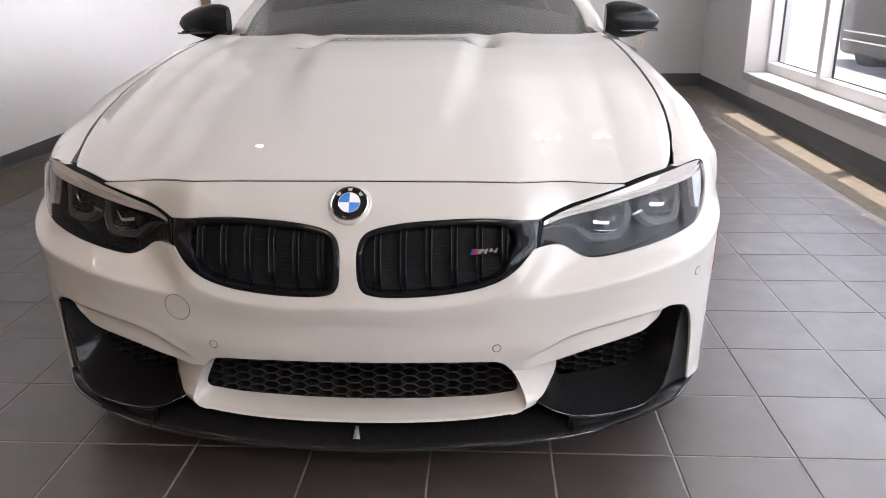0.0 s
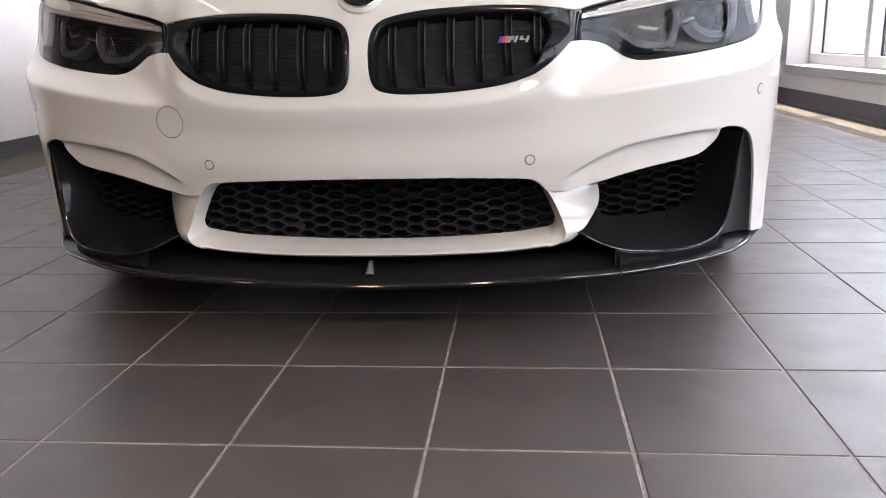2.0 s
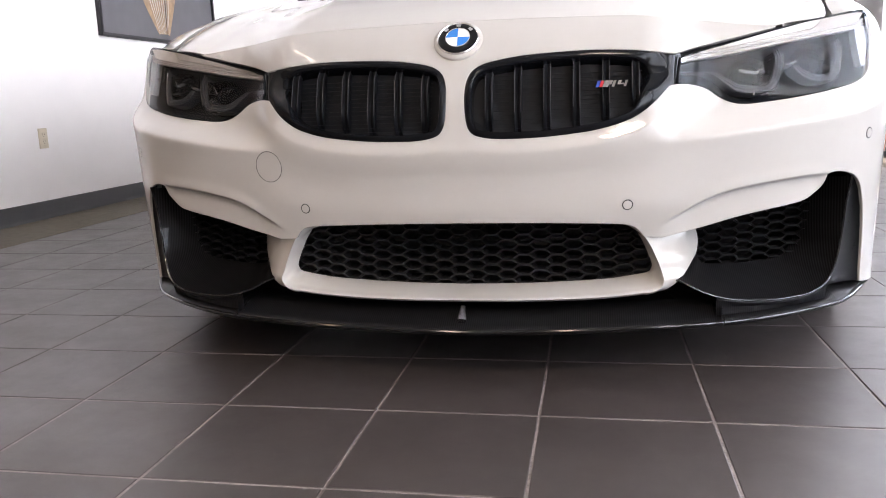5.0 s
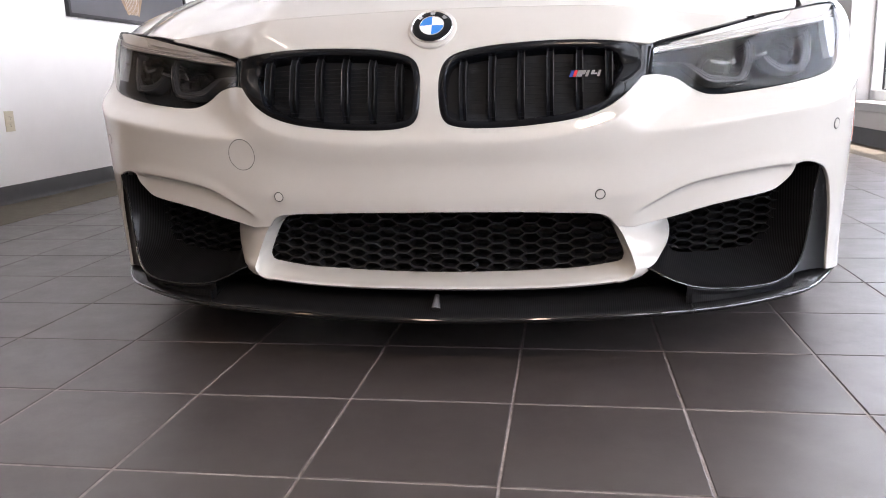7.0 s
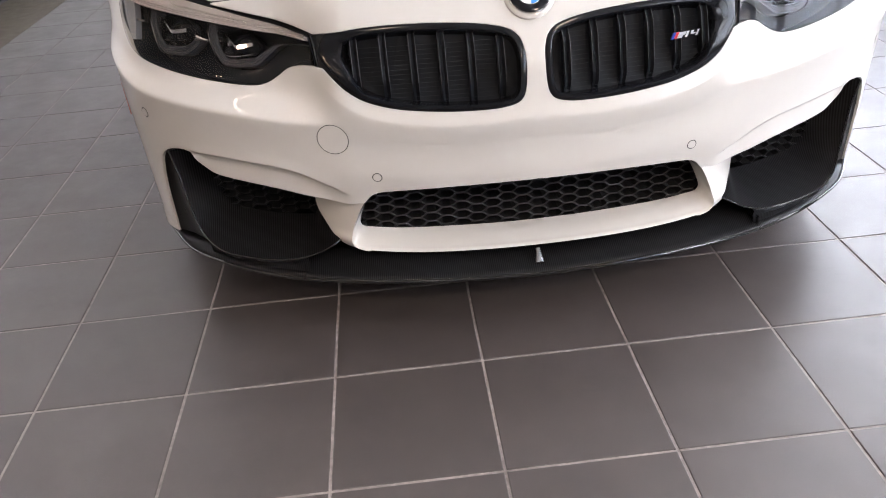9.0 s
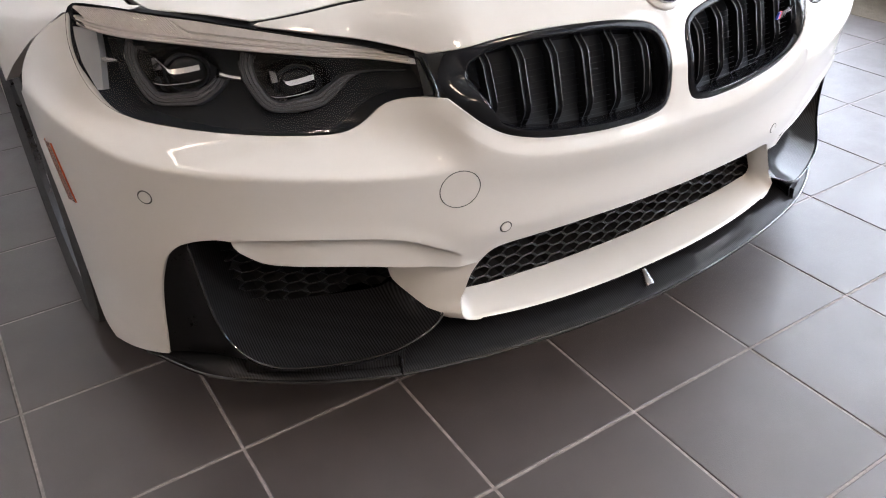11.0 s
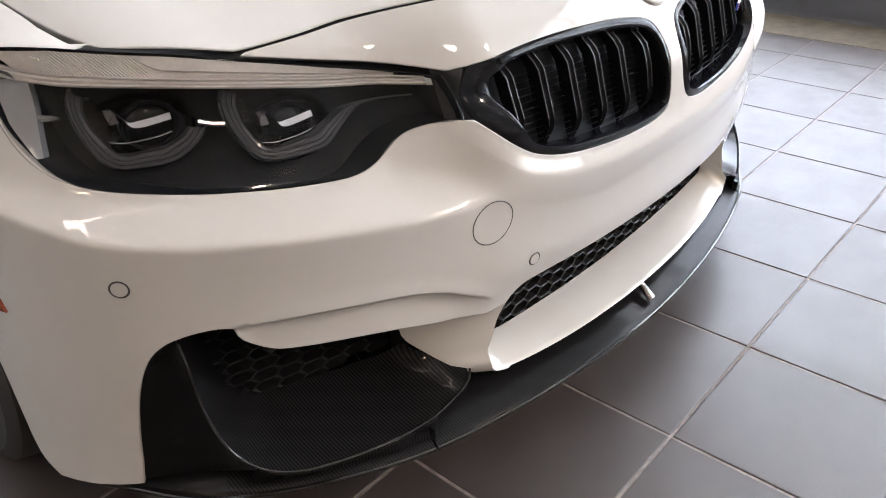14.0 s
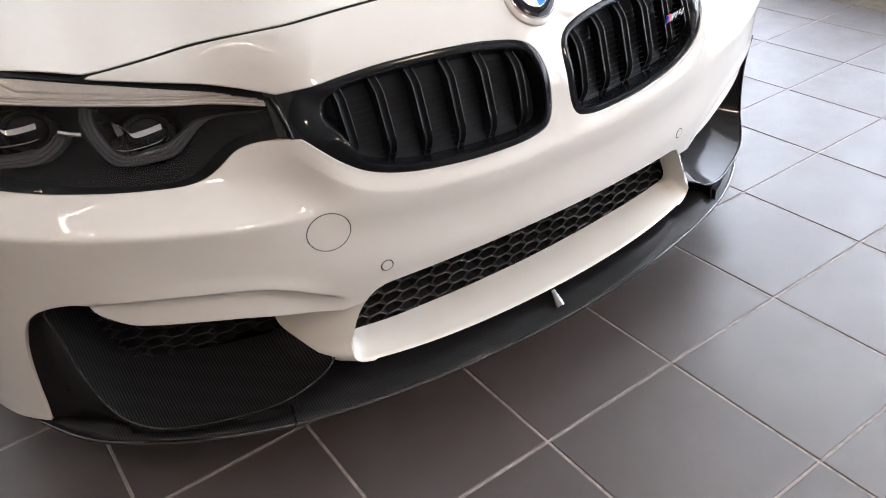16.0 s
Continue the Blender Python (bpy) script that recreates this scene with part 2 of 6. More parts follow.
M_LOT = material("pale_concrete_paving", (0.3, 0.285, 0.26), 0.85, vary=0.15, scale=3, bump=0.3, bump_scale=60)
M_SUV = material("dark_vehicle_paint", (0.010, 0.011, 0.014), 0.35, spec=0.25, vary=0.1, scale=40)
M_FACADE = material("pale_facade", (0.42, 0.41, 0.395), 0.8, vary=0.08, scale=2)
M_LINE = glow("line_lamp", (1.0, 0.86, 0.72), 6.0)
M_LAMP = glow("lamp_disc", (1.0, 0.86, 0.66), 4.0)


# ---- mesh helpers ----
def link_mesh(name, verts, faces, mat, parent=None, label="", smooth=True, sharp=35, normals=None):
    me = bpy.data.meshes.new(name)
    me.from_pydata([tuple(v) for v in verts], [], [tuple(f) for f in faces])
    me.materials.append(mat)
    if smooth:
        me.shade_smooth()
        if normals is None and sharp:
            me.set_sharp_from_angle(angle=radians(sharp))
    if normals is not None:
        me.normals_split_custom_set_from_vertices([tuple(n) for n in normals])
    ob = new(name, me)
    if parent is not None:
        ob.parent = parent
    if label:
        tagged(ob, label)
    return ob


def part(name, bm, mat, parent, label="", smooth=False, sharp=35):
    me = bpy.data.meshes.new(name)
    bm.to_mesh(me)
    bm.free()
    me.materials.append(mat)
    if smooth:
        me.shade_smooth()
        me.set_sharp_from_angle(angle=radians(sharp))
    ob = new(name, me)
    if parent is not None:
        ob.parent = parent
    if label:
        tagged(ob, label)
    return ob


def empty(name, label, category, group="", at=(0, 0, 0)):
    ob = new(name)
    ob.location = at
    return tagged(ob, label, category, group)


def box_bm(lo, hi, bevel=0.0, segments=2):
    bm = bmesh.new()
    lo, hi = Vector(lo), Vector(hi)
    c, s = (lo + hi) / 2, hi - lo
    bmesh.ops.create_cube(bm, size=1, matrix=Matrix.Translation(c) @ Matrix.Diagonal((*s, 1)))
    if bevel:
        bmesh.ops.bevel(bm, geom=bm.edges[:], offset=bevel, segments=segments, affect="EDGES", profile=0.5)
    return bm


def loft(name, rings, mat, parent=None, label="", closed=False, caps=False, smooth=True, sharp=35, flip=False):
    """Skins rings of equally many points. closed: each ring is a loop."""
    n = len(rings[0])
    verts = [p for r in rings for p in r]
    faces = []
    for i in range(len(rings) - 1):
        for j in range(n if closed else n - 1):
            a, b = i * n + j, i * n + (j + 1) % n
            f = (a, b, b + n, a + n)
            faces.append(f[::-1] if flip else f)
    if caps:
        faces.append(tuple(range(n))[::-1])
        faces.append(tuple(range((len(rings) - 1) * n, len(rings) * n)))
    return link_mesh(name, verts, faces, mat, parent, label, smooth, sharp)


def tube(name, points, r, mat, parent=None, label="", sides=8, closed=False, flat=1.0):
    """A rod along points."""
    pts = [Vector(p) for p in points]
    rings = []
    n = len(pts)
    for i, p in enumerate(pts):
        a = pts[(i - 1) % n] if (closed or i) else p
        b = pts[(i + 1) % n] if (closed or i < n - 1) else p
        d = (b - a).normalized()
        s = d.cross(Vector((0, 0, 1)))
        if s.length < 1e-3:
            s = d.cross(Vector((0, 1, 0)))
        s.normalize()
        up = s.cross(d).normalized()
        rings.append([p + s * (r * math.cos(k * 2 * math.pi / sides)) + up * (r * flat * math.sin(k * 2 * math.pi / sides)) for k in range(sides)])
    if closed:
        rings.append(rings[0])
    return loft(name, rings, mat, parent, label, closed=True, caps=not closed, flip=True)


def spline(pts, step=0.008, closed=False):
    """Points along a Catmull-Rom curve through pts."""
    P = [np.array(p, float) for p in pts]
    n = len(P)
    out = []
    for i in range(n if closed else n - 1):
        if closed:
            a, b, c, d = P[i - 1], P[i], P[(i + 1) % n], P[(i + 2) % n]
        else:
            a, b, c, d = P[max(i - 1, 0)], P[i], P[i + 1], P[min(i + 2, n - 1)]
        m = max(1, int(np.linalg.norm(c - b) / step))
        for k in range(m):
            t = k / m
            out.append(0.5 * (2 * b + (c - a) * t + (2 * a - 5 * b + 4 * c - d) * t * t + (3 * b - a - 3 * c + d) * t ** 3))
    if not closed:
        out.append(P[-1])
    return out


def even(pts, n):
    """n points evenly spaced along a polyline."""
    P = np.array([np.array(p, float) for p in pts])
    s = np.concatenate([[0], np.cumsum(np.linalg.norm(np.diff(P, axis=0), axis=1))])
    q = np.linspace(0, s[-1], n)
    return [np.array([np.interp(v, s, P[:, k]) for k in range(P.shape[1])]) for v in q]


def inside(poly, pts):
    """Which of pts lie in the polygon."""
    poly, pts = np.asarray(poly), np.asarray(pts)
    res = np.zeros(len(pts), bool)
    for (x1, y1), (x2, y2) in zip(poly, np.roll(poly, -1, 0)):
        if y1 != y2:
            hit = ((y1 > pts[:, 1]) != (y2 > pts[:, 1])) & (pts[:, 0] < (x2 - x1) * (pts[:, 1] - y1) / (y2 - y1) + x1)
            res ^= hit
    return res


def smooth_table(xs, ys, lo, hi, sigma):
    q = np.arange(lo, hi, 0.001)
    v = np.interp(q, xs, ys)
    k = np.exp(-0.5 * (np.arange(-40, 41) / (sigma * 1000)) ** 2)
    k /= k.sum()
    return q, np.convolve(np.pad(v, 40, "edge"), k, "valid")


def flowing(xs, ys, lo, hi, sigma):
    """A table like smooth_table's, through a cubic that keeps to the rise and fall of its points."""
    xs, ys = np.array(xs, float), np.array(ys, float)
    h, d = np.diff(xs), np.diff(ys) / np.diff(xs)
    m = np.concatenate([[d[0]], [0.0 if a * b <= 0 else 2 * a * b / (a + b) for a, b in zip(d, d[1:])], [d[-1]]])
    q = np.arange(lo, hi, 0.001)
    i = np.clip(np.searchsorted(xs, q) - 1, 0, len(h) - 1)
    t = np.clip((q - xs[i]) / h[i], 0, 1)
    v = ys[i] * (2 * t ** 3 - 3 * t ** 2 + 1) + h[i] * m[i] * (t ** 3 - 2 * t ** 2 + t) + ys[i + 1] * (3 * t ** 2 - 2 * t ** 3) + h[i] * m[i + 1] * (t ** 3 - t ** 2)
    k = np.exp(-0.5 * (np.arange(-40, 41) / (sigma * 1000)) ** 2)
    k /= k.sum()
    return q, np.convolve(np.pad(v, 40, "edge"), k, "valid")


def ramp(t):
    t = min(1.0, max(0.0, t))
    return t * t * (3 - 2 * t)


# ---- the car ----
car = empty("sports_coupe", "white sports coupe with gloss black grilles parked on dark tiles", "car")

# plan line of the nose: u runs from the centre line out round the corner
_s = np.arange(0, 0.62, 0.001)
_h = np.radians(39 + 51 * np.sin(np.pi / 2 * np.minimum(_s / 0.43, 1)))
_cx = 0.80 + np.concatenate([[0], np.cumsum(np.cos(_h) * 0.001)[:-1]])
_cy = (-0.05 + 0.26 * 0.64 + 0.2 * 0.8 ** 6) + np.concatenate([[0], np.cumsum(np.sin(_h) * 0.001)[:-1]])


def plan(u):
    if u <= 0.80:
        return u, -0.05 + 0.26 * u * u + 0.2 * u ** 6
    return float(np.interp(u - 0.8, _s, _cx)), float(np.interp(u - 0.8, _s, _cy))


RIDGE = flowing((0, 0.2, 0.34, 0.5, 0.62, 0.74, 0.85, 0.95, 1.05, 1.2), (0.484, 0.486, 0.491, 0.502, 0.5155, 0.530, 0.548, 0.579, 0.603, 0.625), 0, 1.2, 0.015)
MID = flowing((-0.33, -0.19, -0.15, -0.11, -0.05, -0.012, 0, 0.012, 0.035, 0.11, 0.155, 0.195, 0.225, 0.25, 0.28),
                   (0.03, 0.022, 0.012, 0.003, 0.001, -0.001, -0.001, 0.000, 0.004, 0.016, 0.032, 0.054, 0.076, 0.102, 0.14), -0.4, 0.3, 0.007)
OUT_AT = ((-0.38, -0.2, -0.1, -0.03, 0.0, 0.012, 0.045, 0.09, 0.195, 0.225, 0.26),
          (0.04, 0.018, 0.008, 0.001, -0.003, 0.010, 0.051, 0.072, 0.110, 0.132, 0.18))
OUT = flowing(*OUT_AT, -0.4, 0.3, 0.0026)
_crisp, _soft = OUT[1], flowing(*OUT_AT, -0.4, 0.3, 0.011)[1]
_k = np.array([ramp((q - 0.006) / 0.03) for q in OUT[0]])
OUT = (OUT[0], _crisp * (1 - _k) + _soft * _k)
KID_EDGE = np.array(spline([(0.413, 0.600), (0.395, 0.582), (0.370, 0.560), (0.335, 0.539), (0.28, 0.523), (0.22, 0.515), (0.16, 0.5105), (0.1, 0.5095),
                            (0.065, 0.5115), (0.037, 0.5185), (0.024, 0.532), (0.018, 0.556), (0.0165, 0.597), (0.0185, 0.620)], 0.002))
CREASE = flowing((0.39, 0.407, 0.444, 0.482, 0.528, 0.587, 0.649, 0.70, 0.735), (0.325, 0.339, 0.359, 0.379, 0.394, 0.404, 0.411, 0.4145, 0.4155), 0.39, 0.74, 0.008)


def skin(u, z):
    """A point of the front bumper's skin, on the car's left half (x positive)."""
    x, y = plan(u)
    v = z - float(np.interp(u, *RIDGE))
    k = ramp((u - 0.36) / 0.16)
    y += (1 - k) * float(np.interp(v, *MID)) + k * float(np.interp(v, *OUT))
    if u < 0.50 and 0.40 < z < 0.68:
        # a raised lip runs round the kidney opening and ends in a crisp outer edge
        d = float(np.min(np.hypot(KID_EDGE[:, 0] - u, KID_EDGE[:, 1] - z)))
        # towards the middle the lip runs straight on below the divider
        w = 1 - ramp(u / 0.075)
        d = d * (1 - w) + w * math.hypot(max(0.0, 0.5095 - z), 0.008)
        f = 0.55 + 0.45 * d / 0.024 if d < 0.024 else 0.35 * max(0.0, 1 - (d - 0.024) / 0.045) + 0.65 * (1 - ramp((d - 0.024) / 0.085))
        y -= 0.0115 * f * (1 - ramp((z - 0.58) / 0.07)) * (1 - ramp((u - 0.385) / 0.075))
    if 0.39 < u < 0.76:
        # the blade over the side duct sits back under a crisp crease and comes forward to its lower edge
        d = float(np.interp(u, *CREASE)) - z
        side = ramp((u - 0.39) / 0.07) * (1 - ramp((u - 0.705) / 0.04))
        y += side * (0.016 * ramp(d / 0.0055) - 0.004 * ramp(d / 0.06) - 0.003 * ramp((d + 0.03) / 0.03))
    return Vector((x, y, z))


def skin_normal(u, z):
    e = 0.0035
    n = (skin(u + e, z) - skin(max(u - e, -0.001) if u > e else u, z)).cross(skin(u, z + e) - skin(u, z - e))
    n.normalize()
    if u < 0.002:
        n.x = 0
        n.normalize()
    return n


def mirrored(v):
    return Vector((-v[0], v[1], v[2]))


def triangulate(loop, step, lines=()):
    """Points and triangles of the area within the loop, on an even lattice, with extra lines kept as edges."""
    from mathutils.geometry import delaunay_2d_cdt
    loop = [np.array(p) for p in loop]
    lo, hi = np.min(loop, 0), np.max(loop, 0)
    gx, gz = np.arange(lo[0], hi[0], step), np.arange(lo[1], hi[1], step)
    cand = np.array([(a + (step / 2 if k % 2 else 0), b) for k, b in enumerate(gz) for a in gx])
    keep = inside(loop, cand)
    cand = cand[keep]
    edge = np.array(loop + [p for q in lines for p in q])
    far = np.array([np.min(np.hypot(*(edge - c).T)) > step * 0.55 for c in cand])
    cand = cand[far]
    pts = [Vector(p) for p in loop]
    edges = []
    for q in lines:
        i = len(pts)
        pts += [Vector(p) for p in q]
        edges += [(i + k, i + k + 1) for k in range(len(q) - 1)]
    pts += [Vector(p) for p in cand]
    v, _, f, ov, _, _ = delaunay_2d_cdt(pts, edges, [list(range(len(loop)))], 1, 1e-6)
    return v, f


def skin_panel(name, loop, mat, parent, label="", step=0.012, fn=skin, nf=skin_normal, lines=(), edge=0.0022, depth=0.016, both=True, lift=0.0, open_at_zero=False):
    """A panel cut from the skin along a loop of (u, z), with a rounded, turned-in rim; on both halves."""
    v2, f2 = triangulate(loop, step, lines)
    P, N, F = [], [], []
    for p in v2:
        n = nf(p[0], p[1])
        P.append(fn(p[0], p[1]) + n * lift)
        N.append(n)
    for f in f2:
        a, b, c = (P[i] for i in f)
        F.append(tuple(f) if (b - a).cross(c - a).dot(N[f[0]]) > 0 else tuple(f)[::-1])
    m = len(loop)
    A = sum(loop[i][0] * loop[(i + 1) % m][1] - loop[(i + 1) % m][0] * loop[i][1] for i in range(m))
    base = len(P)
    for i in range(m):
        u, z = loop[i]
        n = nf(u, z)
        p = fn(u, z) + n * lift
        a, b = fn(*loop[i - 1]), fn(*loop[(i + 1) % m])
        t = (b - a)
        out = t.cross(n) * (1 if A > 0 else -1)
        out = out.normalized() if out.length > 1e-9 else Vector((0, 0, 0))
        if u < 1e-4:
            out.x = 0
        dp = depth(u, z) if callable(depth) else depth
        P += [p, p + out * edge * 0.7 - n * edge * 0.35, p + out * edge - n * edge, p + out * edge * 0.9 - n * dp]
        N += [n, (n + out).normalized(), out.normalized() if out.length else n, out.normalized() if out.length else n]
    for i in range(m):
        j = (i + 1) % m
        if loop[i][0] < 1e-4 and loop[j][0] < 1e-4:
            continue
        for k in range(3):
            q = (base + 4 * i + k, base + 4 * j + k, base + 4 * j + k + 1, base + 4 * i + k + 1)
            a, b, c = P[q[0]], P[q[1]], P[q[3]]
            F.append(q if (b - a).cross(c - a).dot(N[q[0]] + N[q[3]]) > 0 else q[::-1])
    if both:
        k = len(P)
        P = P + [mirrored(p) for p in P]
        N = N + [mirrored(n) for n in N]
        F = F + [tuple(k + i for i in f)[::-1] for f in F]
    return link_mesh(name, P, F, mat, parent, label, normals=N)


def chain(*segments, step=0.008):
    """A closed loop from smooth stretches that meet at corners."""
    out = []
    for s in segments:
        out += spline(s, step)[:-1] if len(s) > 2 else even(s, max(2, int(np.linalg.norm(np.subtract(s[0], s[-1])) / step)))[:-1]
    return [tuple(float(c) for c in p) for p in out]


# outlines in (u, z)
SHUT = [(0, 0.7455), (0.1, 0.745), (0.2, 0.7435), (0.3, 0.7415), (0.4, 0.7365), (0.5, 0.7255), (0.56, 0.7195), (0.632, 0.713)]
LIGHT_GAP = [(0.632, 0.713), (0.60, 0.706), (0.55, 0.695), (0.50, 0.684), (0.455, 0.673), (0.424, 0.664)]
KID_TOP = [(0.424, 0.664), (0.395, 0.668), (0.34, 0.674), (0.285, 0.677), (0.23, 0.677), (0.175, 0.675), (0.12, 0.671), (0.07, 0.663),
           (0.042, 0.654), (0.026, 0.640), (0.0185, 0.620), (0.0165, 0.597), (0.018, 0.556), (0.024, 0.532), (0.037, 0.5185), (0.065, 0.5115),
           (0.1, 0.5095), (0.16, 0.5105), (0.22, 0.515), (0.28, 0.523), (0.335, 0.539), (0.370, 0.560), (0.395, 0.582), (0.413, 0.600)]
LAMP_LOW = [(0.413, 0.600), (0.435, 0.602), (0.458, 0.600), (0.486, 0.592), (0.512, 0.574), (0.536, 0.563), (0.566, 0.559), (0.62, 0.563),
            (0.68, 0.570), (0.74, 0.579), (0.80, 0.592), (0.843, 0.607), (0.869, 0.632), (0.883, 0.667), (0.882, 0.70), (0.870, 0.733)]
SIDE = [(0.870, 0.733), (0.95, 0.695), (1.03, 0.645), (1.105, 0.60)]
ARCH = [(1.105, 0.60), (1.085, 0.50), (1.062, 0.42), (1.045, 0.33), (1.035, 0.25), (1.025, 0.18), (1.0, 0.149)]
SIDE_LOW = [(1.0, 0.149), (0.94, 0.153), (0.866, 0.163)]
DUCT_OUT = [(0.866, 0.163), (0.862, 0.20), (0.858, 0.25), (0.850, 0.31), (0.838, 0.355), (0.822, 0.388), (0.80, 0.407), (0.775, 0.4165), (0.75, 0.4185), (0.734, 0.414)]
BLADE_LOW = [(0.734, 0.414), (0.724, 0.391), (0.695, 0.367), (0.66, 0.358), (0.60, 0.349), (0.54, 0.338), (0.48, 0.323), (0.44, 0.314), (0.402, 0.306)]
LEG_TOP = [(0.402, 0.306), (0.366, 0.309)]
MOUTH_TOP = [(0.366, 0.309), (0.353, 0.325), (0.336, 0.3345), (0.31, 0.338), (0.25, 0.341), (0.15, 0.3445), (0, 0.346)]
CENTRE = [(0, 0.346), (0, 0.7455)]
bumper_loop = chain(SHUT, LIGHT_GAP, KID_TOP, LAMP_LOW, SIDE, ARCH, SIDE_LOW, DUCT_OUT, BLADE_LOW, LEG_TOP, MOUTH_TOP, CENTRE)
crease_lines = [[(u, float(np.interp(u, *CREASE)) + dz) for u in np.arange(0.40, 0.728, 0.008)] for dz in (-0.008, -0.004, 0.0, 0.003)]
crease_lines = [[p for p in q if p[1] > float(np.interp(p[0], *zip(*sorted(BLADE_LOW)))) + 0.004] for q in crease_lines]
KID_OUT = []
_t = np.gradient(KID_EDGE, axis=0)
_n = np.stack([-_t[:, 1], _t[:, 0]], 1) / np.linalg.norm(_t, axis=1)[:, None]
_n = _n if _n[len(_n) // 2, 1] < 0 else -_n
for off in (0.018, 0.0225, 0.024, 0.0255, 0.030):
    q = KID_EDGE + _n * off
    q = [tuple(p) for p in q[::4] if p[0] > 0.03 and p[1] < 0.63 and abs(float(np.min(np.hypot(KID_EDGE[:, 0] - p[0], KID_EDGE[:, 1] - p[1]))) - off) < 0.0008 and (p[0] < 0.40 or p[1] < 0.592)]
    KID_OUT.append(q)
crease_lines += KID_OUT
for dz in (-0.006, -0.0025, 0.0, 0.0025, 0.006):
    crease_lines.append([(u, float(np.interp(u, *RIDGE)) + dz) for u in np.arange(0.455, 1.04, 0.009)])
bumper = skin_panel("front_bumper", bumper_loop, M_PAINT, car, "pearl white painted bumper skin", step=0.0065, lines=crease_lines, depth=lambda u, z: 0.0023 if z > 0.7125 + 0.028 * (1 - ramp(u / 0.6)) and u < 0.64 else 0.016)


def pair(make):
    """Runs make(sign) for both halves."""
    return [make(1), make(-1)]


def flipx(pts, s):
    return [Vector((s * p[0], p[1], p[2])) for p in pts]


# leg between mouth and side duct, and the white frame of the mouth
def on_skin(pts):
    return [skin(*p) for p in pts]


def lip_at(x):
    """The front edge of the mouth's lower lip."""
    return Vector((x, plan(x)[1] + 0.012, 0.186 + 0.0145 * (x / 0.40) ** 4))


LEG_FRONT = [skin(0.366, 0.309), skin(0.380, 0.285), skin(0.392, 0.258) + Vector((0, -0.004, 0)), skin(0.4005, 0.236) + Vector((0, -0.006, 0)), Vector((0.4045, 0.003, 0.220)), Vector((0.402, 0.004, 0.209)), Vector((0.392, 0.001, 0.200)), Vector((0.374, -0.003, 0.1958))]
LEG_BACK = [Vector((0.455, 0.11, 0.335)), Vector((0.478, 0.115, 0.30)), Vector((0.480, 0.112, 0.262)), Vector((0.462, 0.078, 0.236)), Vector((0.442, 0.042, 0.216)), Vector((0.427, 0.028, 0.206)), Vector((0.410, 0.024, 0.196)), Vector((0.382, 0.022, 0.188))]


def make_leg(s):
    a, b = even(spline(LEG_FRONT, 0.006), 32), even(spline(LEG_BACK, 0.006), 32)
    rings = []
    for p, q in zip(a, b):
        p, q = Vector(p), Vector(q)
        row = []
        for k in range(11):
            t = k / 10
            m = p.lerp(q, t)
            m += Vector((0.003, -0.004, 0)) * math.sin(math.pi * t) ** 0.8 * ramp((p.z - 0.204) / 0.05)
            row.append(Vector((s * m.x, m.y, m.z)))
        rings.append(row)
    loft("mouth_leg", rings, M_PAINT, bumper, flip=s > 0)


pair(make_leg)

# mouth frame: outer rim loop and inner mesh loop, right half then mirrored
RIM_SIDE = spline([skin(0, 0.346), skin(0.15, 0.3445), skin(0.25, 0.341), skin(0.31, 0.338), skin(0.336, 0.3345), skin(0.353, 0.325)] + LEG_FRONT[:6] + [Vector((0.392, 0.001, 0.200)), Vector((0.372, -0.004, 0.1955))], 0.004)
RIM_LOW = [lip_at(x) for x in np.linspace(0.364, 0, 44)]
RIM = even([*RIM_SIDE], 70) + even(RIM_LOW, 44)
INNER_T = [(0, 0.338), (0.15, 0.337), (0.25, 0.334), (0.31, 0.331), (0.334, 0.328), (0.347, 0.318), (0.362, 0.295), (0.377, 0.262), (0.384, 0.240), (0.380, 0.228)]
INNER_B = [(0.372, 0.2235), (0.30, 0.211), (0.2, 0.204), (0.1, 0.200), (0, 0.1985)]


def mesh_plane(x):
    return plan(abs(x))[1] * 0.85 + 0.063 + 0.032 * max(0, 1 - (x / 0.386) ** 2) ** 0.7


INNER = [Vector((p[0], mesh_plane(p[0]), p[1])) for p in even(spline(INNER_T, 0.006), 70) + even(spline(INNER_B, 0.006), 44)]


def make_frame():
    half = []
    for r, q in zip(RIM, INNER):
        r = Vector(r)
        under = ramp((0.215 - r.z) / 0.02)
        row = [r + Vector((0, 0.030, -0.010)) * under + Vector((0, 0.004, 0)) * (1 - under),
               r + Vector((0, 0.006, -0.006)) * under + Vector((0, 0.002, 0)) * (1 - under),
               r + Vector((0, 0.0, -0.001)) * under,
               r.lerp(q, 0.05) + Vector((0, 0, 0.0015)) * under]
        row += [r.lerp(q, t) + Vector((0, 0, 0.0015 * math.sin(math.pi * t))) * under for t in (0.12, 0.25, 0.4, 0.6, 0.8, 1.0)]
        half.append(row)
    # from the lower centre on the right half round to the lower centre on the left
    right = half
    left = [[mirrored(p) for p in row] for row in half]
    ring = left[::-1] + right[1:]
    loft("mouth_frame", ring, M_PAINT, bumper, "white painted lower intake surround", sharp=60)


make_frame()


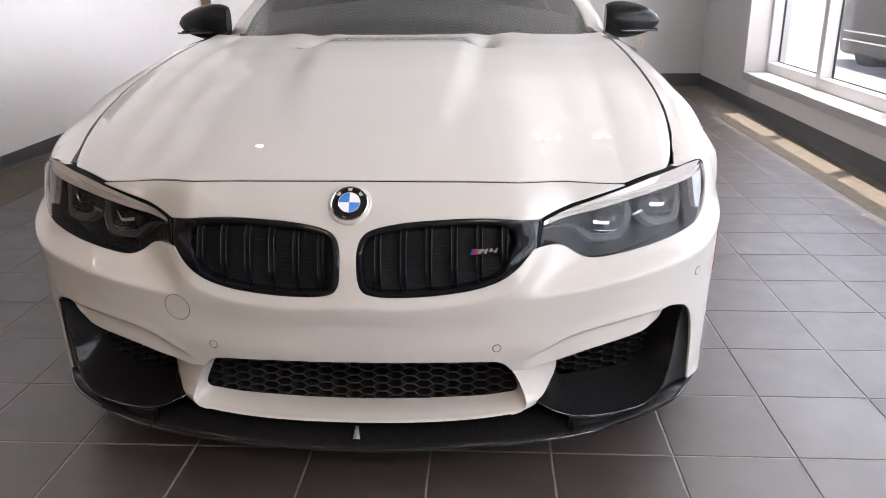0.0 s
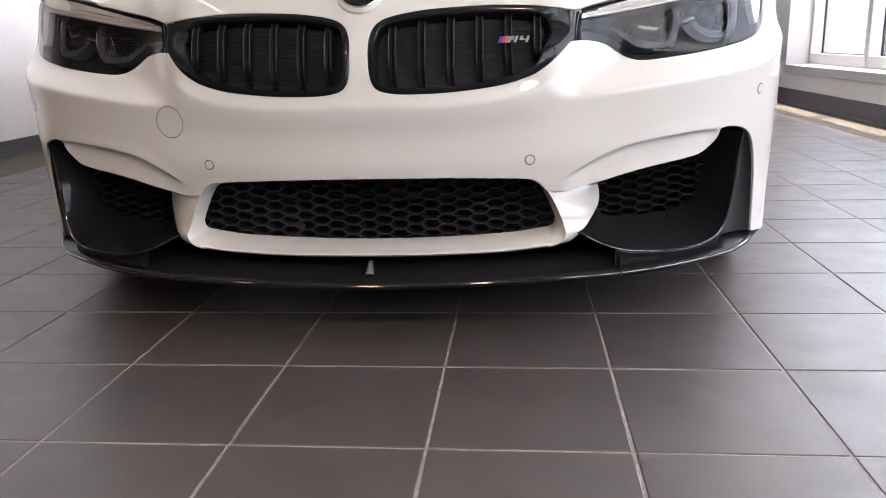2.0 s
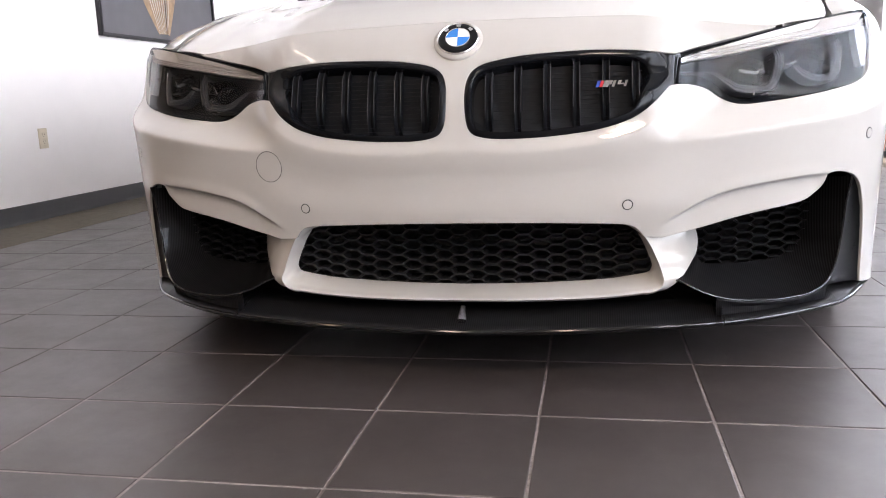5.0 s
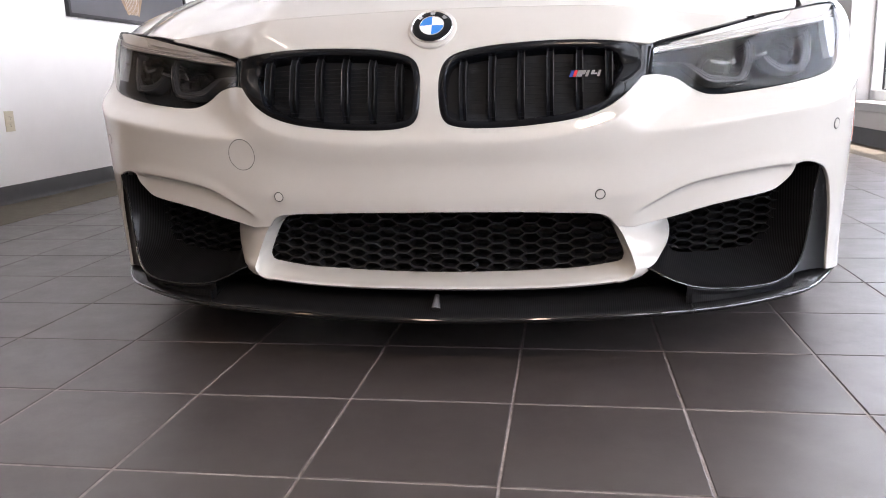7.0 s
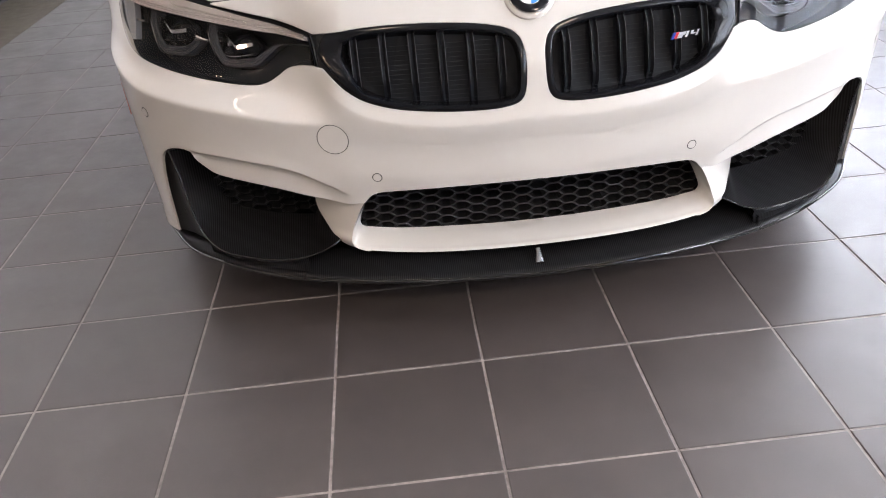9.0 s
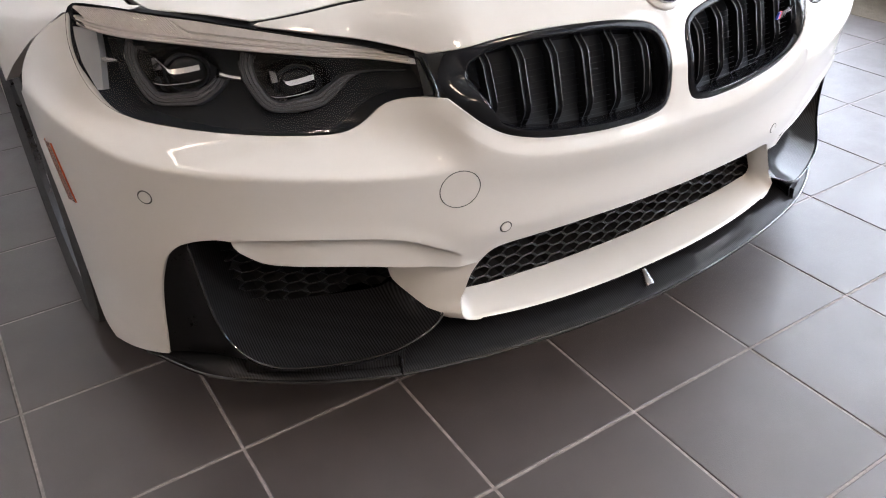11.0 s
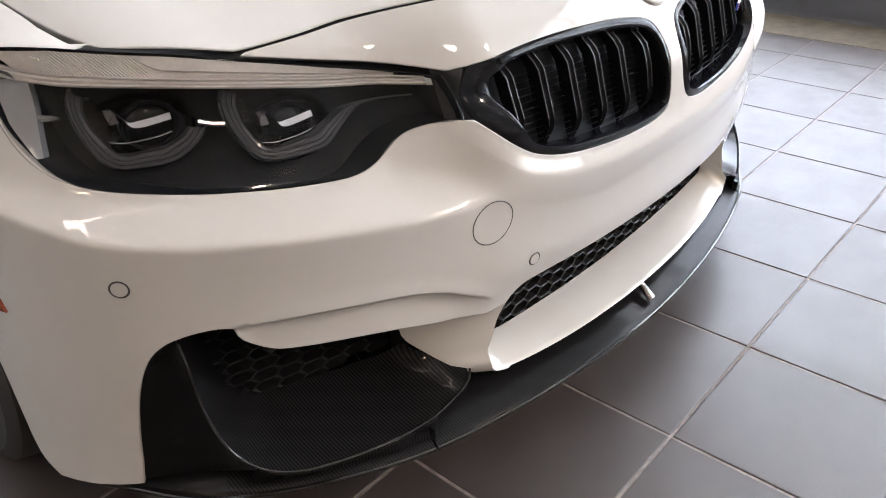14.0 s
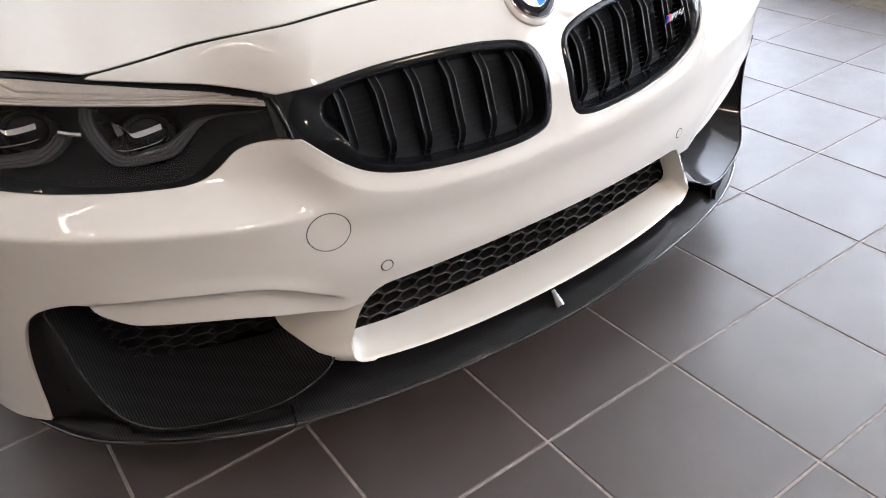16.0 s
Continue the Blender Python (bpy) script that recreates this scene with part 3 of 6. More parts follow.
# ---- honeycomb grilles ----
def honeycomb(name, inside_fn, place, x0, x1, z0, z1, w, h, wall, depth, parent, label, mat):
    """Flat-topped six-sided cells with walls, over the cells whose middle inside_fn accepts."""
    V, F = [], []
    dx = 0.75 * w
    for i in range(int((x1 - x0) / dx) + 1):
        for j in range(int((z1 - z0) / h) + 2):
            cx, cz = x0 + i * dx, z0 + j * h + (h / 2 if i % 2 else 0)
            if not inside_fn(cx, cz):
                continue
            out = [(cx + w / 2 * a, cz + h / 2 * b) for a, b in ((1, 0), (0.5, 1), (-0.5, 1), (-1, 0), (-0.5, -1), (0.5, -1))]
            k = 1 - wall / h
            inn = [(cx + (p[0] - cx) * (1 - wall / w * 1.2), cz + (p[1] - cz) * k) for p in out]
            b = len(V)
            V += [place(*p, 0) for p in out] + [place(*p, -0.002) for p in inn] + [place(cx + (p[0] - cx) * 0.88, cz + (p[1] - cz) * 0.9, depth) for p in inn]
            for n in range(6):
                m = (n + 1) % 6
                F.append((b + n, b + m, b + 6 + m, b + 6 + n))
                F.append((b + 6 + n, b + 6 + m, b + 12 + m, b + 12 + n))
    return link_mesh(name, V, F, mat, parent, label, smooth=False)


intake = link_mesh("lower_intake", [Vector((s * x, 0.17, z)) for s, x, z in ((-1, 0.45, 0.18), (1, 0.45, 0.18), (1, 0.45, 0.37), (-1, 0.45, 0.37))], [(0, 1, 2, 3)], M_DARK, car, "black void behind the lower intake mesh", smooth=False)
mouth_poly = [(p.x, p.z) for p in INNER]
mouth_poly = mouth_poly + [(-x, z) for x, z in mouth_poly[::-1]]
big = [(x * 1.03, 0.275 + (z - 0.275) * 1.2) for x, z in mouth_poly]
honeycomb("honeycomb_mesh", lambda x, z: bool(inside(big, [(x, z)])[0]), lambda x, z, d: Vector((x, mesh_plane(x) + 0.004 + d, z)), -0.396, 0.4, 0.197, 0.352, 0.046, 0.0215, 0.0042, 0.03, intake, "black plastic honeycomb mesh", M_HONEY)
bar = box_bm((-0.36, 0.15, 0.262), (0.36, 0.162, 0.285), 0.003)
part("crash_bar", bar, M_BLACK_PLASTIC, intake, "dark cross bar behind the mesh")

def splitter_edge(u):
    x, y = plan(u)
    k = u / 0.9
    return Vector((x + 0.004 * k, y - 0.012 + 0.032 * ramp((u - 0.5) / 0.36), 0.124 + 0.011 * k + 0.008 * k ** 5))


# ---- side ducts with carbon inserts ----
RIM_INSERT = [(0.792, 0.168, 0.406), (0.784, 0.172, 0.35), (0.778, 0.170, 0.285), (0.765, 0.155, 0.225), (0.742, 0.128, 0.190), (0.705, 0.102, 0.172), (0.66, 0.080, 0.1665),
              (0.61, 0.058, 0.1665), (0.56, 0.038, 0.1705), (0.515, 0.024, 0.179), (0.475, 0.016, 0.194), (0.447, 0.014, 0.209), (0.430, 0.026, 0.214)]
BACK_INSERT = [(0.735, 0.235, 0.405), (0.715, 0.245, 0.35), (0.705, 0.245, 0.295), (0.695, 0.24, 0.255), (0.675, 0.228, 0.232), (0.648, 0.21, 0.222), (0.615, 0.20, 0.219),
               (0.58, 0.185, 0.218), (0.545, 0.170, 0.219), (0.515, 0.155, 0.222), (0.495, 0.140, 0.228), (0.485, 0.128, 0.238), (0.480, 0.116, 0.25)]
OUTER_INSERT = [skin(u, z) - skin_normal(u, z) * 0.005 for u, z in DUCT_OUT[::-1][2:]]


def make_duct(s):
    a, b = (even(spline(q, 0.006), 60) for q in (RIM_INSERT, BACK_INSERT))
    duct = link_mesh("side_duct", flipx([(0.40, 0.262, 0.18), (0.825, 0.33, 0.18), (0.825, 0.33, 0.43), (0.40, 0.262, 0.44)], s), [(0, 1, 2, 3)], M_DARK, car, "black side air duct with carbon insert", smooth=False)
    rings = []
    for p, q in zip(a, b):
        p, q = Vector(p), Vector(q)
        row = [p.lerp(q, t) + Vector((0, 0, -0.004)) * math.sin(math.pi * t) for t in (0.02, 0.08, 0.2, 0.4, 0.6, 0.8, 1)]
        rings.append(flipx(row, s))
    loft("carbon_insert", rings, M_CARBON_GLOSS, duct, "glossy carbon weave duct insert", flip=s < 0)
    k = 27
    rim_up, edge_up = even([Vector(p) for p in a[:k]], 30), even(OUTER_INSERT, 30)
    rings = []
    for p, q in zip(rim_up, edge_up):
        p, q = Vector(p), Vector(q)
        row = [p + (q - p) * t + Vector((0, 0.014, 0)) * math.sin(math.pi * t) ** 0.8 for t in (0, 0.06, 0.2, 0.4, 0.6, 0.8, 0.95, 1)]
        rings.append(flipx(row, s))
    loft("duct_flare", rings, M_FLARE, duct, "black outer flare of the duct", flip=s > 0)
    rings = []
    for p in a[k - 4:]:
        p = Vector(p)
        if p.x < 0.505:
            continue
        e = min((splitter_edge(u) for u in np.linspace(0.3, 0.92, 125)), key=lambda g: abs(g.x - p.x))
        low = Vector((p.x, max(p.y - 0.006, e.y + 0.014), e.z + 0.012))
        rings.append(flipx([p, p + Vector((0, -0.002, -0.004)), p.lerp(low, 0.5) + Vector((0, 0.003, 0)), low, low + Vector((0, 0.02, -0.004))], s))
    loft("duct_foot", rings, M_CARBON, duct, "carbon foot below the insert", flip=s > 0)
    tube("insert_rim", flipx([Vector(p) + Vector((0, -0.0015, 0.001)) for p in a], s), 0.002, M_TRIM, duct, "polished rolled edge of the carbon insert", sides=8)
    poly = [(0.47, 0.222), (0.60, 0.214), (0.70, 0.24), (0.735, 0.30), (0.735, 0.42), (0.60, 0.39), (0.44, 0.36), (0.44, 0.26)]
    honeycomb("duct_mesh", lambda x, z: bool(inside(poly, [(x, z)])[0]), lambda x, z, d: Vector((s * x, 0.035 + x * 0.27 + d, z)), 0.45, 0.74, 0.215, 0.41, 0.046, 0.0195, 0.0030, 0.024, duct, "black honeycomb mesh in the duct", M_HONEY)


pair(make_duct)

# ---- splitter ----
def make_splitter():
    sp = tagged(new("front_splitter"), "carbon front splitter lip along the bumper")
    sp.parent = car

    def ring(u, s):
        e = splitter_edge(u)
        t = Vector((plan(u + 0.01)[0] - plan(u - 0.01 if u > 0.01 else 0)[0], plan(u + 0.01)[1] - plan(u - 0.01 if u > 0.01 else 0)[1], 0)).normalized()
        n = Vector((-t.y, t.x, 0))
        rise = 0.020 - 0.002 * ramp((u - 0.45) / 0.2) - 0.014 * ramp((u - 0.74) / 0.12)
        deep = 1 - 0.72 * ramp((u - 0.70) / 0.14)
        pts = [e + n * 0.30 + Vector((0, 0, -0.006)), e + n * 0.02 + Vector((0, 0, -0.009)), e + n * 0.004 + Vector((0, 0, -0.008)), e + Vector((0, 0, -0.004)),
               e + Vector((0, 0, 0.002)), e + n * 0.003 + Vector((0, 0, 0.006)), e + n * 0.012 * deep + Vector((0, 0, 0.009)), e + n * 0.03 * deep + Vector((0, 0, 0.009 + rise * 0.45)), e + n * 0.055 * deep + Vector((0, 0, 0.009 + rise)), e + n * 0.09 * deep + Vector((0, 0, 0.012 + rise))]
        return flipx(pts, s)

    tube("edge_trim", [ring(abs(u), 1 if u >= 0 else -1)[4] + Vector((0, -0.0002, -0.0015)) for u in np.linspace(-0.518, 0.518, 121)], 0.0034, M_TRIM, sp, "polished front edge", sides=8)
    loft("centre_blade", [ring(abs(u), 1 if u >= 0 else -1) for u in np.linspace(-0.518, 0.518, 121)], M_CARBON, sp, "carbon weave centre blade", sharp=50)
    for s in (1, -1):
        us = np.linspace(0.521, 0.99, 66)
        rings = []
        for u in us:
            r = ring(u, s)
            fade = ramp((u - 0.76) / 0.16)
            rings.append([Vector((p.x - s * 0.015 * fade, p.y + 0.010 * fade, p.z + 0.005 * fade)) for p in r])
        loft("end_blade", rings[:36], M_CARBON, sp, "carbon weave end blade", sharp=50, flip=s < 0)
        loft("end_tip", rings[35:], M_FLARE, sp, "plain black end of the lip", sharp=50, flip=s < 0)
        tube("edge_trim", [r[4] + Vector((0, -0.0002, -0.0015)) for r in rings], 0.0034, M_TRIM, sp, "polished front edge", sides=8)
        e = splitter_edge(0.52)
        bm = box_bm((s * 0.5185 - 0.001, e.y + 0.004, e.z - 0.004), (s * 0.5185 + 0.001, e.y + 0.05, e.z + 0.03), 0.0005)
        part("joint_strip", bm, M_BLACK_GLOSS, sp)
    # little fin in the middle
    rings = []
    for t in np.linspace(0, 1, 9):
        y, z = -0.026 - 0.024 * t, 0.166 - 0.022 * t
        w = 0.0060 + 0.0045 * ramp(t)
        rings.append([Vector((w * math.cos(a) * (1.0), y - 0.004 * math.sin(a), z + 0.006 * math.sin(a))) for a in np.linspace(0, 2 * math.pi, 13)[:-1]])
    loft("centre_fin", rings, M_FIN, sp, "small dark polished fin", closed=True, caps=True)


make_splitter()


# ---- kidney grilles ----
KID = [p for p in KID_TOP[1:-1]] + [(0.413, 0.603), (0.419, 0.632)]


def make_kidney(s):
    loop = spline(KID, 0.006, closed=True)
    grille = new("kidney_grille")
    grille.parent = car
    tagged(grille, "gloss black kidney grille with double slats")
    pts = np.array(even([*loop, loop[0]], 150)[:-1])
    tang = np.roll(pts, -1, 0) - np.roll(pts, 1, 0)
    inw = np.stack([-tang[:, 1], tang[:, 0]], 1) / np.linalg.norm(tang, axis=1)[:, None]
    if inside(pts, [pts[40] + inw[40] * 0.004])[0] == False:
        inw = -inw
    for _ in range(6):
        inw = (np.roll(inw, 1, 0) + inw * 2 + np.roll(inw, -1, 0)) / 4
    rings = []
    for p, d in zip(pts, inw):
        n = skin_normal(*p)
        rows = []
        for off, dep in ((-0.003, -0.010), (-0.0005, -0.003), (0.001, -0.0012), (0.006, 0.0008), (0.0115, 0.0022), (0.0138, 0.0018), (0.0156, -0.0015), (0.0165, -0.01), (0.0165, -0.045)):
            q = p + d * off * (1 + (0.3 * ramp((p[0] - 0.32) / 0.09) if off > 0.002 else 0))
            # the opening ends in a round well short of the pointed outer corner
            k = min(1.0, max(0.0, off) / 0.0138)
            q = np.array((q[0] - 0.5 * k * max(0.0, q[0] - 0.345), 0.614 + (q[1] - 0.614) * (1 - 0.30 * k * ramp((q[0] - 0.335) / 0.075))))
            w = skin(max(q[0], 0), q[1]) * 0.35 + Vector((q[0], skin(*p).y, q[1])) * 0.65 + n * dep
            rows.append(Vector((s * w.x, w.y, w.z)))
        rings.append(rows)
    rings.append(rings[0])
    loft("grille_frame", rings, M_BLACK_GLOSS, grille, "gloss black surround", flip=s > 0, sharp=50)
    # fine black mesh behind
    V = [skin(*p) + Vector((0, 0.028, 0)) for p in loop]
    link_mesh("grille_backing", flipx(V, s), [tuple(range(len(V)))], M_VOID, grille, smooth=False)
    poly = np.array(loop)

    def span(x):
        zs = [z for z in np.arange(0.50, 0.69, 0.002) if inside(poly, [(x, z)])[0]]
        return min(zs), max(zs)

    for k in range(6):
        x = 0.064 + 0.0565 * k
        lo, hi = span(min(x, 0.40))
        rows = []
        m = 16
        for i in range(m + 1):
            t = i / m
            z = lo + 0.002 + (hi - lo - 0.004) * t
            b = skin(x, z)
            y = skin(x, lo + (hi - lo) * 0.5).y * 0.25 + b.y * 0.75
            f = y + 0.012 + 0.024 * ramp((t - 0.74) / 0.26) + 0.016 * ramp((0.3 - t) / 0.3)
            w = 0.0068
            rows.append([Vector((s * (x + a), f + q, z)) for a, q in ((-w, 0.02), (-w, 0.0012), (-w + 0.0006, 0.0), (-w + 0.0016, 0.0008), (0, 0.0035), (w - 0.0016, 0.0008), (w - 0.0006, 0.0), (w, 0.0012), (w, 0.02))])
        slat = loft("slat", rows, M_SLAT, grille, flip=s < 0, sharp=25)
        # paler thread along the slat's upper edges, its colour standing in for glints
        for j in (2, 6):
            edge = [r[j] + Vector((0, -0.0003, 0)) for r in rows]
            tube("slat_glint", edge[5:-1], 0.0007, M_SLAT_GLINT, slat, sides=6)
    for k in range(13):
        z = 0.53 + k * 0.0085
        rows = [skin(x, z) + Vector((0, 0.0265, 0)) for x in np.linspace(0.05, 0.36, 8) if inside(poly, [(x, z)])[0]]
        if len(rows) > 2:
            tube("cross_wire", flipx(rows, s), 0.0005, M_VOID, grille, sides=5)
    return grille


kidneys = pair(make_kidney)
# the badge on the left-hand grille: two slanted stripes and blocks of silver
badge = new("grille_badge")
badge.parent = car
tagged(badge, "small silver model badge with coloured stripes")
bx, bz = 0.306, 0.609
by = skin(bx, bz).y + 0.003
for i, (x0, x1, mat) in enumerate(((-0.034, -0.028, M_NAVY), (-0.0275, -0.0215, M_RED), (-0.021, -0.0155, M_CHROME), (-0.0155, -0.0105, M_CHROME), (-0.0105, -0.0055, M_CHROME), (-0.004, 0.0015, M_CHROME), (0.0055, 0.0115, M_CHROME), (0.0115, 0.0175, M_CHROME), (0.0185, 0.0235, M_CHROME))):
    h0, h1 = {4: (-0.0015, 0.006), 6: (-0.002, 0.006), 7: (-0.002, 0.001)}.get(i, (-0.006, 0.006))
    V = []
    for d in (0, -0.004):
        V += [Vector((bx + x + 0.35 * z, by + d + 0.26 * x, bz + z)) for x, z in ((x0, h0), (x1, h0), (x1, h1), (x0, h1))]
    link_mesh("badge_block", V, [(0, 1, 2, 3), (7, 6, 5, 4), (0, 4, 5, 1), (1, 5, 6, 2), (2, 6, 7, 3), (3, 7, 4, 0)], mat, badge, smooth=False)


# ---- emblem ----
def make_emblem():
    em = new("emblem")
    em.parent = car
    tagged(em, "round enamel emblem with blue and white quarters")
    o = skin(0, 0.706)
    n = skin_normal(0, 0.706)
    a = Vector((1, 0, 0))
    b = n.cross(a).normalized()
    if b.z < 0:
        b = -b

    def pt(r, t, h):
        return o + a * (r * math.cos(t)) + b * (r * math.sin(t)) + n * h

    T = np.linspace(0, 2 * math.pi, 49)[:-1]

    def turned(name, prof, mat, label=""):
        rings = [[pt(r, t, h) for t in T] for r, h in prof]
        return loft(name, rings, mat, em, label, closed=True)

    turned("plinth", ((0.050, -0.006), (0.0495, 0.0005), (0.047, 0.003), (0.0425, 0.004)), M_PAINT, "painted raised seat")
    turned("outer_ring", ((0.0425, 0.002), (0.042, 0.0065), (0.0405, 0.008), (0.039, 0.0065)), M_CHROME, "chrome rim")
    turned("black_band", ((0.039, 0.0062), (0.037, 0.0072), (0.026, 0.0085), (0.0245, 0.008)), M_BLACK_GLOSS, "gloss black band")
    turned("inner_ring", ((0.0252, 0.0082), (0.0247, 0.0096), (0.0238, 0.0098), (0.0232, 0.0086)), M_CHROME, "thin chrome ring")
    for q in range(4):
        ts = np.linspace(q * math.pi / 2, (q + 1) * math.pi / 2, 13)
        V = [pt(0, 0, 0.0098)] + [pt(0.0234, t, 0.0088) for t in ts]
        link_mesh("quarter", V, [(0, i, i + 1) for i in range(1, 13)], M_WHITE_ENAMEL if q % 2 == 0 else M_BLUE, em, "white enamel quarter" if q % 2 == 0 else "blue enamel quarter", smooth=False)
    for t in (math.radians(140), math.radians(90), math.radians(40)):
        V = []
        for r0, w in ((0.0285, 0.004), (0.0355, 0.0055)):
            V += [pt(r0, t - w / r0, 0.0094), pt(r0, t + w / r0, 0.0094)]
        V += [v - n * 0.0012 for v in V]
        link_mesh("ring_mark", V, [(0, 2, 3, 1), (0, 4, 6, 2), (1, 3, 7, 5), (2, 6, 7, 3), (0, 1, 5, 4)], M_SILVER, em, "silver mark", smooth=False)


make_emblem()


# ---- sensors and tow cover ----
def disc_on_skin(name, u, z, r, s, mat, label, gap=0.0012, proud=0.0006):
    o, n = skin(u, z), skin_normal(u, z)
    a = Vector((0, 0, 1)).cross(n).normalized()
    b = n.cross(a).normalized()
    T = np.linspace(0, 2 * math.pi, 33)[:-1]

    def at(q, t, h):
        # keep to the curve of the skin
        x, zz = q * math.cos(t), q * math.sin(t)
        k = skin(u + x * (a.x if abs(a.x) > 0.3 else 0.3) , z + zz * b.z)
        k2 = o + a * x + b * zz
        p = Vector((k2.x, k2.y + (k - k2).dot(n) * n.y, k2.z)) if r > 0.02 else k2
        p = p + n * h
        return Vector((s * p.x, p.y, p.z))

    groove = loft("gap_ring", [[at(r + gap, t, 0.0004) for t in T], [at(r + gap * 0.2, t, 0.0009) for t in T], [at(r - gap * 0.6, t, 0.0004) for t in T]], M_BLACK_PLASTIC, car, closed=True, flip=s < 0)
    cap = loft(name, [[at(r - gap * 0.5, t, 0.0003) for t in T], [at(r * 0.9, t, proud + 0.0006) for t in T], [at(r * 0.4, t, proud + 0.0008) for t in T], [at(r * 0.02, t, proud + 0.0008) for t in T]], mat, car, label, closed=True, flip=s < 0)
    groove.parent = cap
    return cap


for s in (1, -1):
    disc_on_skin("parking_sensor", 0.331, 0.3755, 0.0095, s, M_PAINT, "white round parking sensor")
    disc_on_skin("parking_sensor", 0.838, 0.4908, 0.0105, s, M_PAINT, "white round parking sensor", gap=0.0015)
disc_on_skin("tow_cover", 0.411, 0.464, 0.0325, -1, M_PAINT, "round painted tow hook cover", gap=0.0009, proud=-0.0002)


# ---- headlamps ----
LENS_TOP = [(0.868, 0.731), (0.850, 0.745), (0.80, 0.742), (0.759, 0.734), (0.70, 0.723), (0.65, 0.711), (0.60, 0.699), (0.55, 0.686), (0.50, 0.6735), (0.458, 0.663), (0.437, 0.656)]
LENS_LOW = [(0.437, 0.655), (0.4315, 0.63), (0.430, 0.606)] + [(0.445, 0.604)] + [(u, z + 0.003) for u, z in LAMP_LOW[2:-3]] + [(0.880, 0.668), (0.879, 0.70), (0.868, 0.731)]
BROW = [(0.447, 0.6535), (0.50, 0.661), (0.555, 0.6690), (0.60, 0.677), (0.65, 0.6855), (0.70, 0.694), (0.75, 0.7025), (0.80, 0.711), (0.838, 0.7185), (0.862, 0.725)]


def lamp_pt(u, z, d, s):
    p = skin(u, z) - skin_normal(u, z) * d
    return Vector((s * p.x, p.y, p.z))


